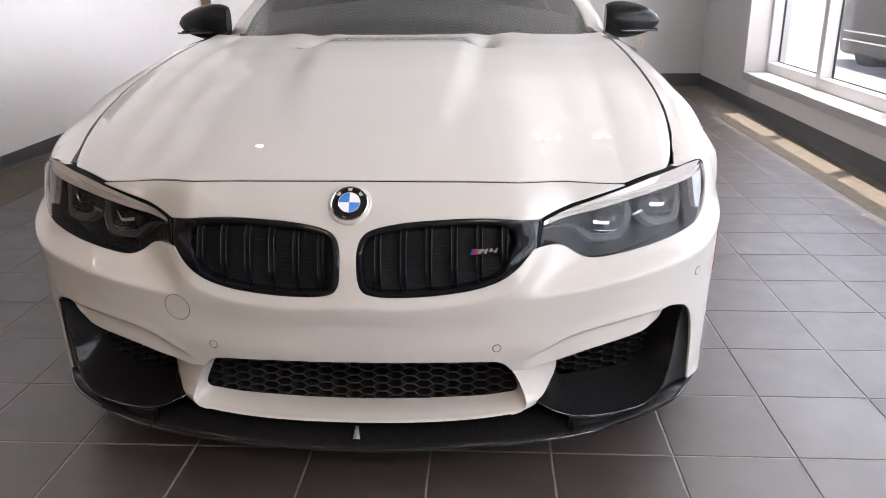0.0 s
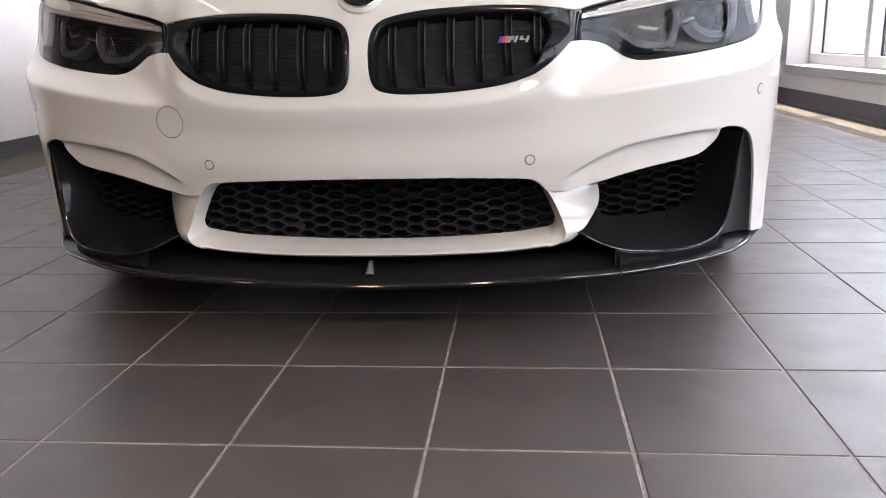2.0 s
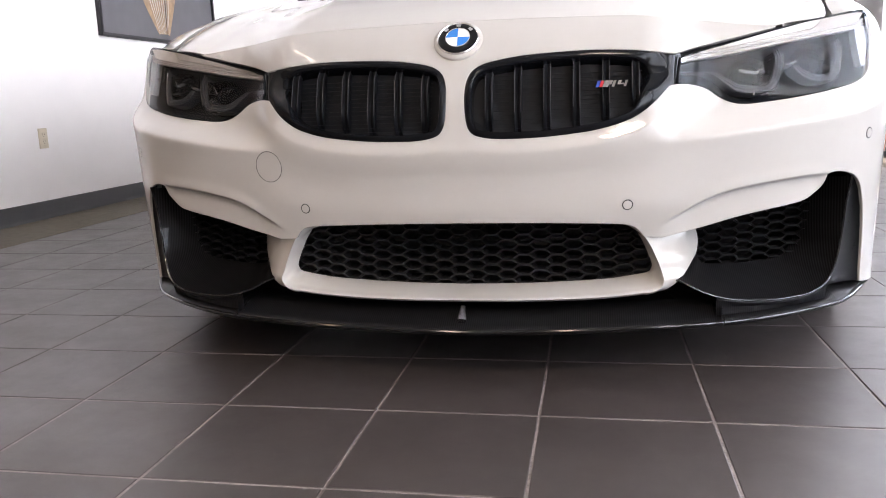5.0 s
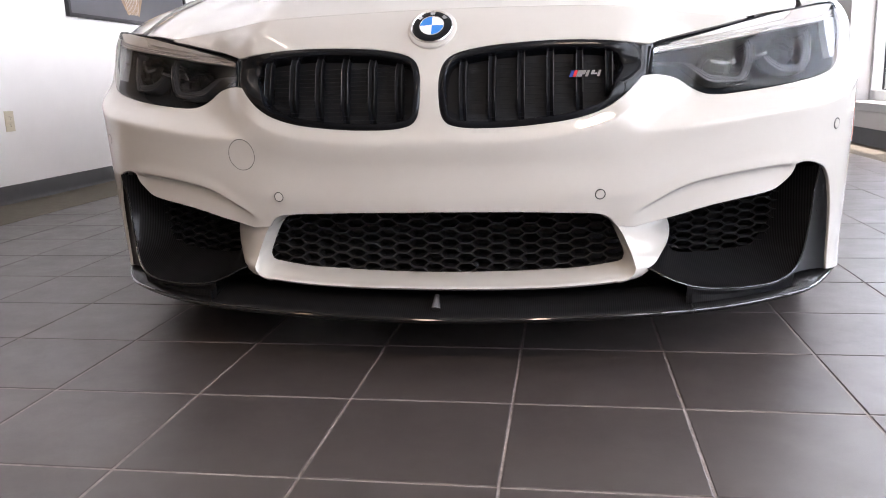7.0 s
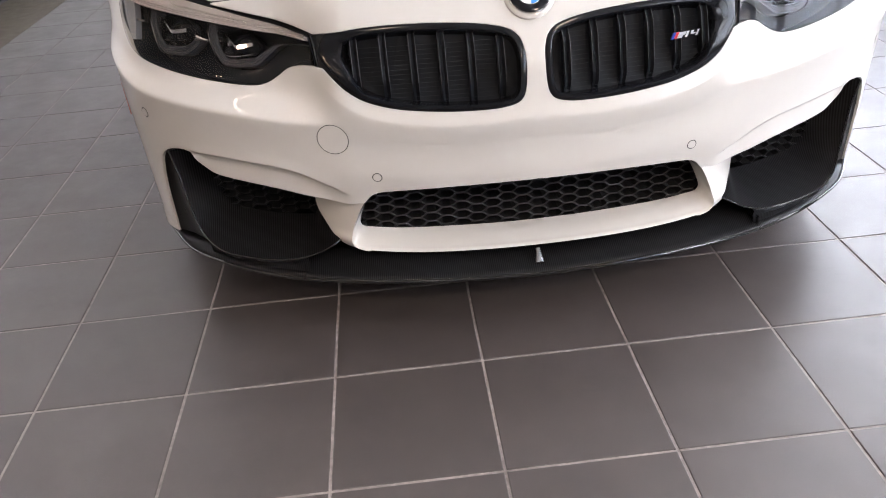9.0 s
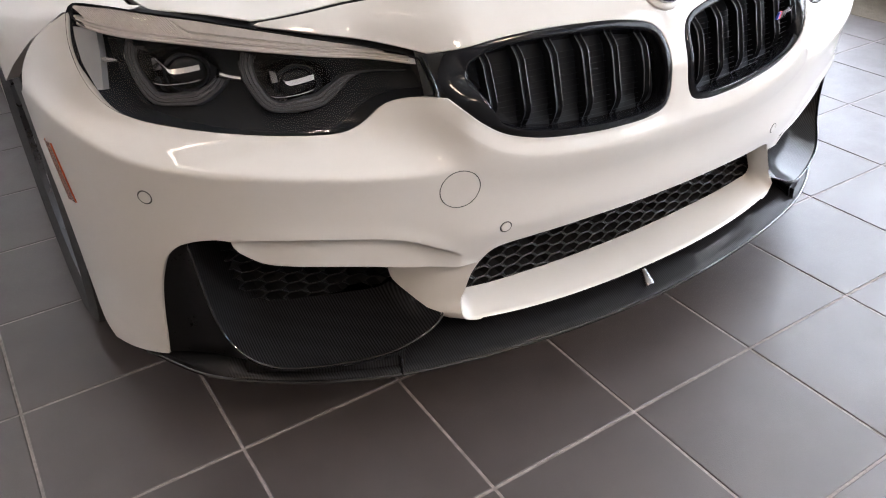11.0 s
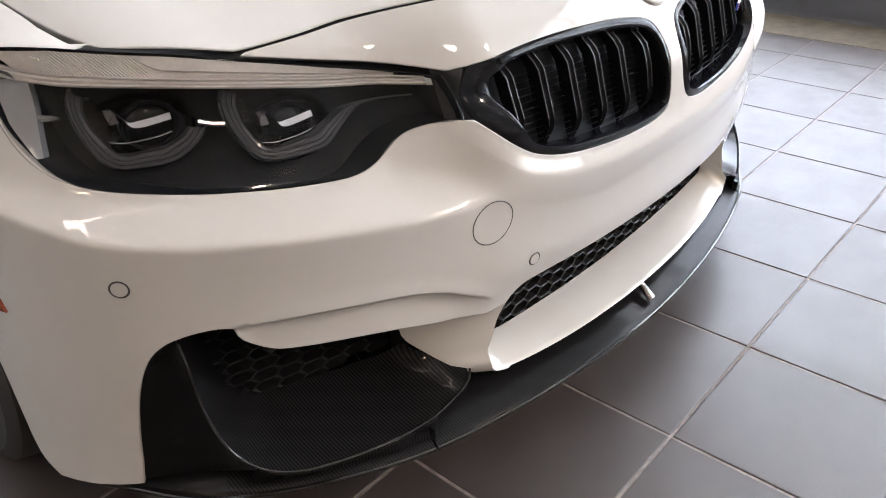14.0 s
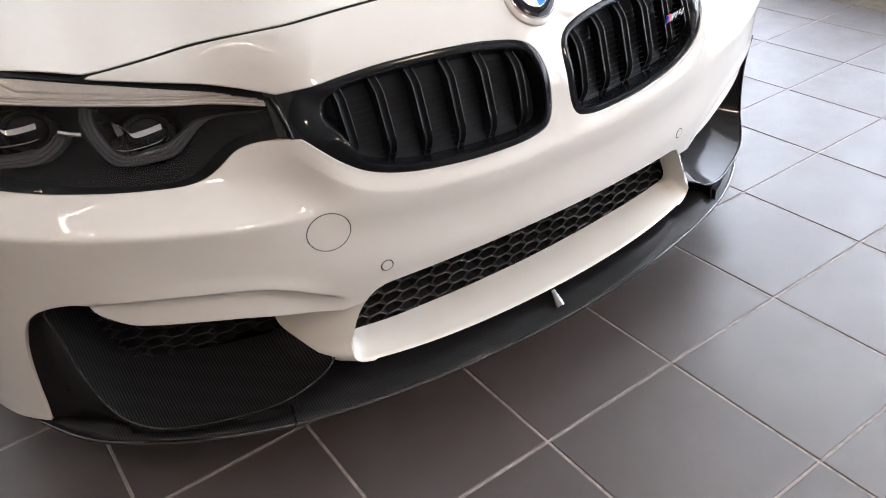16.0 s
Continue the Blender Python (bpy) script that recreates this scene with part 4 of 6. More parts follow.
def make_headlamp(s):
    lamp = new("headlamp")
    lamp.parent = car
    tagged(lamp, "clear headlamp with two grey light rings and pale brow strip")
    loop = chain(LENS_LOW, LENS_TOP, step=0.007)
    v2, f2 = triangulate(loop, 0.009)
    P, N, F = [], [], []
    for p in v2:
        n, q = skin_normal(p[0], p[1]), skin(p[0], p[1])
        P.append(Vector((s * q.x, q.y, q.z)))
        N.append(Vector((s * n.x, n.y, n.z)))
    for f in f2:
        a, b, c = (P[i] for i in f)
        F.append(tuple(f) if (b - a).cross(c - a).dot(N[f[0]]) > 0 else tuple(f)[::-1])
    lens = link_mesh("lens", P, F, M_LENS, lamp, "clear glossy lens", normals=N)
    lens.visible_shadow = False
    # housing bowl
    rows = []
    c = np.array((0.64, 0.635))
    for p in loop + [loop[0]]:
        p = np.array(p)
        rows.append([lamp_pt(*(p + (p - c) * 0.012), -0.0005, s), lamp_pt(*p, 0.006, s), lamp_pt(*(c + (p - c) * 0.97), 0.03, s), lamp_pt(*(c + (p - c) * 0.9), 0.062, s), lamp_pt(*(c + (p - c) * 0.5), 0.07, s), lamp_pt(*c, 0.07, s)])
    housing = loft("housing", rows, M_HOUSING, lamp, "black lamp housing", flip=s > 0)
    # brow strip: a clear light guide between two pale rails
    line = even(spline(BROW, 0.005), 90)
    rows = []
    for i, p in enumerate(line):
        h = 0.0056 + 0.0012 * ramp((p[0] - 0.7) / 0.1)
        rows.append([lamp_pt(p[0], p[1] + a * h, d, s) for a, d in ((-1, 0.016), (-1, 0.006), (-0.72, 0.0045), (-0.55, 0.0052), (-0.42, 0.0074), (0.0, 0.0062), (0.4, 0.0074), (0.55, 0.0052), (0.72, 0.0045), (1, 0.006), (1, 0.016))])
    brow = loft("brow_strip", rows, M_BEZEL, lamp, "pale satin brow light strip", flip=s < 0, sharp=25)
    tip = [lamp_pt(0.441 + 0.008 * a, 0.6528 + 0.0052 * b, 0.0042 + 0.003 * abs(b), s) for a, b in ((0, -1), (1, -0.8), (1, 0.8), (0, 1))]
    link_mesh("brow_tip", tip, [(0, 1, 2, 3)], M_CHROME, brow, "chrome end of the strip", smooth=False)
    tip = [lamp_pt(u, z, d, s) for u, z, d in ((0.846, 0.7155, 0.004), (0.862, 0.7245, 0.004), (0.868, 0.7285, 0.005), (0.850, 0.7225, 0.0045))]
    link_mesh("brow_cap", tip, [(0, 1, 2, 3)], M_FIN, brow, "dark outer end of the strip", smooth=False)
    # pale shelf above it: fine slanting ribs on the outer half, a plain step on the inner
    tops, brows = zip(*sorted(LENS_TOP[1:])), zip(*BROW)
    tx, tz = tops
    bx, bz = brows
    rows = []
    for i, u in enumerate(np.arange(0.736, 0.862, 0.0017)):
        e = 0.0 if i % 2 else 0.0011
        row = []
        for t in np.linspace(0, 1, 7):
            q = u - 0.016 * t
            hi, lo = float(np.interp(q, tx, tz)) - 0.001, float(np.interp(q, bx, bz)) + 0.0055
            row.append(lamp_pt(q, hi + (lo - hi) * t, 0.0035 + e + 0.0045 * t, s))
        rows.append(row)
    loft("ribbed_shelf", rows, M_SHELF, lamp, "pale trim with fine slanting ribs", flip=s < 0, sharp=15)
    rows = []
    for u in np.arange(0.475, 0.7375, 0.0035):
        hi, lo = float(np.interp(u, tx, tz)) - 0.001, float(np.interp(u, bx, bz)) + 0.0055
        k = ramp((0.742 - u) / 0.03)
        mid = lo + (hi - lo) * (0.92 - 0.62 * k)
        rows.append([lamp_pt(u, z, d, s) for z, d in ((hi, 0.0040), (mid + 0.0016, 0.0062), (mid + 0.0008, 0.0105 - 0.003 * (1 - k)), (mid - 0.0008, 0.0105 - 0.003 * (1 - k)), (mid - 0.0016, 0.0066), (lo, 0.0085))])
    loft("stepped_shelf", rows, M_SHELF, lamp, "pale trim with a stepped groove", flip=s < 0, sharp=20)
    # grey side panel beyond the outer ring, with a bright strip across
    rows = []
    for z in np.linspace(0.632, 0.716, 12):
        u0 = float(np.interp(z, (0.632, 0.684, 0.712), (0.858, 0.843, 0.838)))
        u1 = float(np.interp(z, (0.632, 0.668, 0.70, 0.716), (0.864, 0.877, 0.876, 0.872)))
        rows.append([lamp_pt(u0, z, 0.028, s)] + [lamp_pt(u0 + (u1 - u0) * t, z, 0.014 - 0.006 * t, s) for t in np.linspace(0, 1, 5)])
    side = loft("side_panel", rows, M_SIDE, lamp, "smooth grey side panel", flip=s < 0)
    rows = []
    for t in np.linspace(0, 1, 10):
        u, z = 0.873 - 0.050 * t, 0.687 - 0.012 * min(1, t * 2) - 0.004 * t
        h = 0.0008 + 0.0026 * math.sin(math.pi * min(1, t * 0.9)) ** 0.8
        rows.append([lamp_pt(u, z - h, 0.011 + 0.012 * t, s), lamp_pt(u, z, 0.0085 + 0.012 * t, s), lamp_pt(u, z + h, 0.011 + 0.012 * t, s)])
    loft("side_strip", rows, M_SILVER, side, "bright silver strip", flip=s > 0)
    for k in range(5):
        u = 0.821 + 0.003 * k
        tube("louvre", [lamp_pt(u, z, 0.030, s) for z in np.linspace(0.668, 0.702, 5)], 0.0011, M_BLACK_GLOSS, housing, sides=5)
    # light rings with projector and chrome blade
    RINGS = (((0.748, 0.6575), (0.752, 0.655), [(0.807, 0.700), (0.8154, 0.6764), (0.8104, 0.645), (0.7935, 0.616), (0.7627, 0.612), (0.7321, 0.6146), (0.7037, 0.630), (0.692, 0.643)]),
             ((0.597, 0.6335), (0.59, 0.64), [(0.6605, 0.6802), (0.6671, 0.6623), (0.6639, 0.6326), (0.646, 0.6015), (0.6105, 0.5955), (0.5672, 0.5985), (0.5401, 0.6145), (0.5222, 0.6269), (0.511, 0.6335), (0.4887, 0.6357), (0.462, 0.6355)]))
    for (cu, cz), mid, shape in RINGS:
        arc = even(spline(shape, 0.004), 72)
        mid = np.array(mid)
        inward = [(mid - p) / np.linalg.norm(mid - p) for p in arc]

        def band(span, prof):
            return [[lamp_pt(*(arc[i] + inward[i] * o), dep, s) for o, dep in prof] for i in span]

        # stepped band: three flat steps parted by fine grooves
        ring = loft("light_ring", band(range(72), ((-0.002, 0.062), (-0.001, 0.038), (0.0002, 0.0352), (0.0036, 0.0350), (0.0042, 0.0368), (0.0050, 0.0368), (0.0056, 0.0354), (0.0088, 0.0358), (0.0094, 0.0376), (0.0102, 0.0376), (0.0108, 0.0364), (0.0142, 0.0376), (0.0158, 0.043), (0.017, 0.062))), M_RING_GREY, lamp, "smoked grey stepped light guide ring", flip=s < 0, sharp=20)
        loft("ring_trim", band(range(4, 34), ((-0.0030, 0.043), (-0.0034, 0.0350), (-0.0022, 0.0338), (-0.0012, 0.0352))), M_CHROME, ring, "thin chrome trim", flip=s < 0)
        # ribbed reflector wall inside the outer flank
        rows = []
        for i in range(1, 27):
            e = 0.0 if i % 2 else 0.0030
            rows.append([lamp_pt(*(arc[i] + inward[i] * o), dep + e, s) for o, dep in ((0.0165, 0.0385), (0.022, 0.044), (0.030, 0.056), (0.034, 0.064))])
        loft("ribbed_wall", rows, M_FIN, ring, "bright ribbed reflector wall", flip=s < 0, sharp=10)
        # chrome blade: a short drop at its outer end, then a long arm
        arm = even(spline([(0.027, 0.0165), (0.019, 0.006), (0.014, -0.001), (0.006, -0.0016), (-0.010, 0.0006), (-0.0265, 0.0036)], 0.002), 26)
        rows = []
        for i, (du, dz) in enumerate(arm):
            h = 0.0012 + 0.0024 * ramp((i - 6) / 6)
            rows.append([lamp_pt(cu + du, cz + dz + a * h, d, s) for a, d in ((-1.1, 0.043), (-1, 0.034), (1, 0.0352), (1.1, 0.05))])
        loft("reflector_blade", rows, M_CHROME, ring, "bright chrome reflector blade", flip=s < 0, sharp=20)
        V = [lamp_pt(cu + du, cz + dz, d, s) for du, dz, d in ((0.025, 0.001, 0.042), (0.034, 0.0, 0.041), (0.035, 0.016, 0.042), (0.026, 0.016, 0.043), (0.024, 0.001, 0.056), (0.035, 0.0, 0.056), (0.036, 0.017, 0.056), (0.025, 0.017, 0.056))]
        link_mesh("mirror_facet", V, [(0, 1, 2, 3), (0, 4, 5, 1), (1, 5, 6, 2), (2, 6, 7, 3), (3, 7, 4, 0)], M_FIN, ring, "small mirrored facet", smooth=False)
        tube("lower_glint", [lamp_pt(cu + du, cz + dz, 0.040, s) for du, dz in spline([(0.040, -0.017), (0.026, -0.0195), (0.008, -0.0185), (-0.010, -0.0165), (-0.022, -0.0135)], 0.004)], 0.0008, M_CHROME, ring, "thin chrome line below the blade", sides=6)
        # hood over the projector
        rows = []
        for t in np.linspace(-1, 1, 15):
            u, z = cu + 0.004 + 0.036 * t, cz + 0.026 - 0.010 * t * t
            rows.append([lamp_pt(u, z + 0.006, 0.044, s), lamp_pt(u, z + 0.001, 0.040, s), lamp_pt(u, z - 0.001, 0.041, s), lamp_pt(u, z - 0.003, 0.064, s)])
        loft("projector_hood", rows, M_BOWL, ring, "dark mirrored hood", flip=s > 0, sharp=25)
        # projector
        o, n = lamp_pt(cu, cz - 0.004, 0.066, s), skin_normal(cu, cz)
        n = Vector((s * n.x * 0.5, n.y, 0)).normalized()
        a = Vector((0, 0, 1)).cross(n).normalized()
        b = n.cross(a)
        rings = []
        for r, h in ((0.034, -0.004), (0.034, 0.006), (0.031, 0.009), (0.0295, 0.006)):
            rings.append([o + a * (r * math.cos(t)) + b * (r * 0.86 * math.sin(t)) + n * h for t in np.linspace(0, 2 * math.pi, 29)[:-1]])
        loft("projector_ring", rings, M_HOUSING, ring, "black projector ring", closed=True)
        # faceted bowl round the projector
        rings = []
        for r, h in ((0.050, 0.018), (0.046, 0.006), (0.036, -0.004), (0.030, -0.006)):
            rings.append([o + a * (r * math.cos(t)) + b * (r * 0.84 * math.sin(t)) + n * (h + (0.003 if i % 2 else 0)) for i, t in enumerate(np.linspace(0, 2 * math.pi, 23)[:-1])])
        loft("reflector_bowl", rings, M_BOWL, ring, "dark mirrored reflector bowl", closed=True, smooth=False)
        rings = []
        for q in np.linspace(0, math.pi / 2, 8):
            rings.append([o + a * (0.0295 * math.cos(q) * math.cos(t) + 1e-5) + b * (0.0255 * math.cos(q) * math.sin(t)) + n * (0.004 + 0.010 * math.sin(q)) for t in np.linspace(0, 2 * math.pi, 25)[:-1]])
        loft("projector_lens", rings, M_BLACK_GLOSS, ring, "dark glossy projector lens", closed=True)
    # bridge between rings
    tube("ring_bridge", [lamp_pt(u, z, 0.032, s) for u, z in ((0.671, 0.6435), (0.684, 0.646), (0.697, 0.6505))], 0.0034, M_SILVER, lamp, "silver bridge between the rings", sides=6)
    # black link to the grille and the gap above the lamp
    rows = []
    for z in np.linspace(0.596, 0.667, 14):
        rows.append([lamp_pt(u, z, 0.0035 + 0.004 * abs(t), s) for t, u in ((-1, 0.406), (-0.6, 0.411), (0, 0.421), (0.6, 0.431), (1, 0.440))])
    link = loft("link_panel", rows, M_LINK, lamp, "gloss black link to the grille", flip=s < 0)
    tube("link_rib", [lamp_pt(0.4235 + 0.008 * t * t, 0.601 + 0.058 * t, 0.003, s) for t in np.linspace(0, 1, 9)], 0.0022, M_LINK, link, sides=6)
    rows = []
    for u, z in even(LENS_TOP[::-1], 50):
        k = 1 - 0.42 * ramp((u - 0.60) / 0.06) - 0.40 * ramp((u - 0.76) / 0.08)
        rows.append([lamp_pt(u, z - 0.002, 0.006, s), lamp_pt(u, z + 0.012 * k, 0.014, s), lamp_pt(u, z + 0.030 * k, 0.030, s)])
    loft("gap_seal", rows, M_SEAL, lamp, "black rubber seal above the lamp", flip=s < 0)


pair(make_headlamp)

# ---- bonnet ----
FRONT = [skin(u, z) for u, z in spline(SHUT, 0.02)]
FX = [p.x for p in FRONT] + [0.70, 0.744, 0.80, 0.9]
FY = [p.y + 0.0140 for p in FRONT] + [0.232, 0.266, 0.33, 0.45]
FZ = [p.z + 0.0034 for p in FRONT] + [0.733, 0.745, 0.752, 0.76]
RISE = smooth_table((-0.1, 0, 0.1, 0.2, 0.4, 0.6, 0.8, 1.0, 1.24, 1.5), (-0.045, 0, 0.041, 0.076, 0.130, 0.170, 0.201, 0.225, 0.247, 0.262), -0.15, 1.5, 0.03)
_fx, _fy = smooth_table(FX, FY, 0, 0.9, 0.012)
_, _fz = smooth_table(FX, FZ, 0, 0.9, 0.012)


def bonnet(x, y):
    d = y - float(np.interp(x, _fx, _fy))
    z = float(np.interp(x, _fx, _fz)) + float(np.interp(d, *RISE))
    z -= 0.0055 * (1 - ramp(x / 0.55)) * ramp(d / 0.3)
    dome = ramp((y - 0.22) / 0.6)
    z += 0.020 * dome * (1 - ramp((x - 0.215 + 0.06 * (1 - y)) / 0.09))
    z += 0.008 * ramp((y - 0.45) / 0.4) * math.exp(-((x - 0.60) / 0.10) ** 2)
    z -= 0.027 * ramp((y - 0.98) / 0.3) * (1 - ramp((x - 0.20) / 0.22))
    z -= 0.018 * ramp((y - 1.02) / 0.06) * (1 - ramp((y - 1.12) / 0.15)) * math.exp(-((x - 0.285) / 0.038) ** 2)
    z -= 0.018 * ramp((x - 0.64) / 0.16)
    return Vector((x, y, z))


def bonnet_normal(x, y):
    e = 0.003
    x0 = max(x, e)
    n = (bonnet(x0 + e, y) - bonnet(x0 - e, y)).cross(bonnet(x0, y + e) - bonnet(x0, y - e)).normalized()
    if x < 0.002:
        n.x = 0
    return n.normalized()


SIDE_X = ((0.2, 0.266, 0.34, 0.45, 0.6, 0.8, 1.1, 1.47, 1.7), (0.72, 0.744, 0.768, 0.786, 0.795, 0.788, 0.766, 0.735, 0.72))
edge_front = [(float(p.x), float(p.y) + 0.0140) for p in FRONT] + [(0.70, 0.238), (0.744, 0.272)]
edge_side = [(float(np.interp(y, *SIDE_X)), y) for y in (0.272, 0.34, 0.45, 0.6, 0.8, 1.1, 1.3, 1.455)]
edge_rear = [(x, 1.30 + 0.29 * x * x) for x in (float(np.interp(1.455, *SIDE_X)), 0.6, 0.45, 0.3, 0.15, 0)]
edge_rear[0] = edge_side[-1]
bonnet_loop = chain(edge_front, edge_side, edge_rear, [(0, 1.30), (0, edge_front[0][1])], step=0.014)
skin_panel("bonnet", bonnet_loop, M_PAINT, car, "white domed bonnet with shut lines", step=0.018, fn=bonnet, nf=bonnet_normal, edge=0.0022, depth=lambda x, y: 0.0024 if y < 0.275 else 0.018)
# dark strip under the shut lines: the gap's shade put into its colour
rows = [[skin(u, z) + Vector((0, 0.0005, -0.006)), skin(u, z) + Vector((0, 0.0125, -0.0045)), skin(u, z) + Vector((0, 0.03, 0.0015))] for u, z in even(spline(SHUT, 0.02), 40)]
loft("shut_gap_shade", [[mirrored(p) for p in r] for r in rows[::-1]] + rows, M_DARK, car)


# ---- front wings, doors and the rest of the shell ----
WHEEL_Y, WHEEL_Z, ARCH_R, BASE = 0.74, 0.335, 0.358, 2.812
SIDE_OUT = ((0.2, 0.272, 0.30, 0.34, 0.40, 0.46, 0.5, 0.74, 1.0, 1.3, 1.8, 2.6, 3.2, 3.55, 3.9, 4.3, 4.55, 4.62), (0.73, 0.775, 0.810, 0.851, 0.896, 0.926, 0.94, 0.946, 0.935, 0.915, 0.905, 0.91, 0.935, 0.945, 0.93, 0.87, 0.76, 0.68))


def arch_z(y, wy):
    d = ARCH_R ** 2 - (y - wy) ** 2
    return WHEEL_Z + math.sqrt(d) if d > 0 else -1


def wing_section(y, s):
    xe = float(np.interp(y, *SIDE_X)) + 0.0085
    e = bonnet(xe - 0.0085, y)
    xe += 0.010 * (1 - ramp((y - 0.27) / 0.10))
    e.x = xe
    xo = float(np.interp(y, *SIDE_OUT))
    low = float(np.interp(y, (0.27, 0.30, 0.34, 0.42, 0.5, 0.55), (0.737, 0.739, 0.731, 0.668, 0.60, 0.58)))
    a = arch_z(y, WHEEL_Y)
    if y > 0.5:
        low = max(a, 0.19)
    mid = max(0.665, low - 0.004)
    pts = [e + Vector((0.0, 0, -0.016)), e + Vector((0.0006, 0, -0.002)), e.copy()]
    for t in np.linspace(0.08, 1, 12):
        q = t * math.pi / 2
        pts.append(Vector((xe + (xo - xe) * math.sin(q) ** 1.1, y, mid + (e.z - mid) * max(0, math.cos(q)) ** 0.8)))
    base = pts[-1]
    for t in np.linspace(0.1, 1, 10):
        z = mid + (low - mid) * t
        pts.append(Vector((xo - 0.010 * ramp((0.45 - z) / 0.3), y, z)))
    # cut at the lower line
    pts = [Vector((p.x, p.y, max(p.z, low))) for p in pts]
    pts.append(pts[-1] + Vector((-0.02, 0, 0.002)))
    return flipx(pts, s)


def make_wing(s):
    ys = np.concatenate([np.linspace(0.272, 0.5, 24), np.linspace(0.51, 1.095, 50), np.linspace(1.099, 1.32, 8)])
    loft("front_wing", [wing_section(y, s) for y in ys], M_PAINT, car, "white painted front wing", flip=s < 0, sharp=50)
    # inner arch liner
    rows = []
    for t in np.linspace(-0.15, math.pi + 0.15, 24):
        y, z = WHEEL_Y - (ARCH_R - 0.004) * math.cos(t), WHEEL_Z + (ARCH_R - 0.004) * math.sin(t)
        rows.append(flipx([Vector((0.86 + 0.06 * ramp((math.sin(t) - 0.3) / 0.4), y, z)), Vector((0.55, y, z))], s))
    loft("arch_liner", rows, M_BLACK_PLASTIC, car, "black wheel arch liner", flip=s > 0)
    # side marker
    rows = []
    for t in np.linspace(0, 1, 8):
        u, z = 1.008 + 0.030 * t, 0.441 + 0.098 * t
        rows.append([Vector((s * p.x, p.y, p.z)) for p in (skin(u - 0.016, z) - skin_normal(u, z) * 0.002, skin(u - 0.014, z) + skin_normal(u, z) * 0.0022, skin(u + 0.008, z) + skin_normal(u, z) * 0.0022, skin(u + 0.010, z) - skin_normal(u, z) * 0.002)])
    loft("side_marker", rows, M_AMBER, car, "amber ribbed side reflector", caps=False, flip=s < 0)


pair(make_wing)


def belt(y):
    return float(np.interp(y, (1.3, 1.6, 2.2, 3.0, 3.6, 4.2, 4.5, 4.62), (0.955, 0.965, 0.975, 0.99, 1.0, 0.985, 0.95, 0.80)))


def shell_section(y, s):
    xo, bz = float(np.interp(y, *SIDE_OUT)), belt(y)
    low = max(0.19 if y < 4.2 else 0.19 + 0.25 * ramp((y - 4.2) / 0.4), arch_z(y, WHEEL_Y + BASE))
    pts = []
    for z, k in ((bz + 0.012, 0.80), (bz, 0.86), (bz - 0.03, 0.925), (bz - 0.1, 0.965), (0.72, 0.992), (0.66, 1.0), (0.6, 0.99), (0.5, 0.972), (0.38, 0.972), (0.28, 0.98), (0.2, 0.965)):
        pts.append(Vector((xo * k, y, max(z, low))))
    pts.append(Vector((xo * 0.9, y, low)))
    return flipx(pts, s)


def make_side(s):
    loft("door_panel", [shell_section(y, s) for y in np.linspace(1.325, 2.72, 24)], M_PAINT, car, "white painted door", flip=s < 0, sharp=45)
    loft("rear_quarter", [shell_section(y, s) for y in np.concatenate([np.linspace(2.725, 3.19, 8), np.linspace(3.195, 3.91, 40), np.linspace(3.92, 4.62, 16)])], M_PAINT, car, "white painted rear quarter", flip=s < 0, sharp=45)


pair(make_side)

ROOF_Y = (1.52, 1.75, 2.0, 2.25, 2.6, 3.0, 3.4, 3.8, 4.1)
ROOF_Z = (0.99, 1.12, 1.25, 1.335, 1.375, 1.365, 1.30, 1.17, 1.03)


def cabin_section(y, n=15):
    zt, zb = float(np.interp(y, ROOF_Y, ROOF_Z)), belt(y) + 0.005
    xb, xt = float(np.interp(y, *SIDE_OUT)) * 0.84, float(np.interp(y, (1.5, 2.1, 2.7, 3.4, 4.1), (0.70, 0.58, 0.57, 0.55, 0.60)))
    out = []
    for t in np.linspace(-1, 1, n):
        out.append(Vector((xt * t, y + 0.10 * t * t * ramp((2.25 - y) / 0.7), zt - 0.035 * t * t)))
    return out, xb, zb


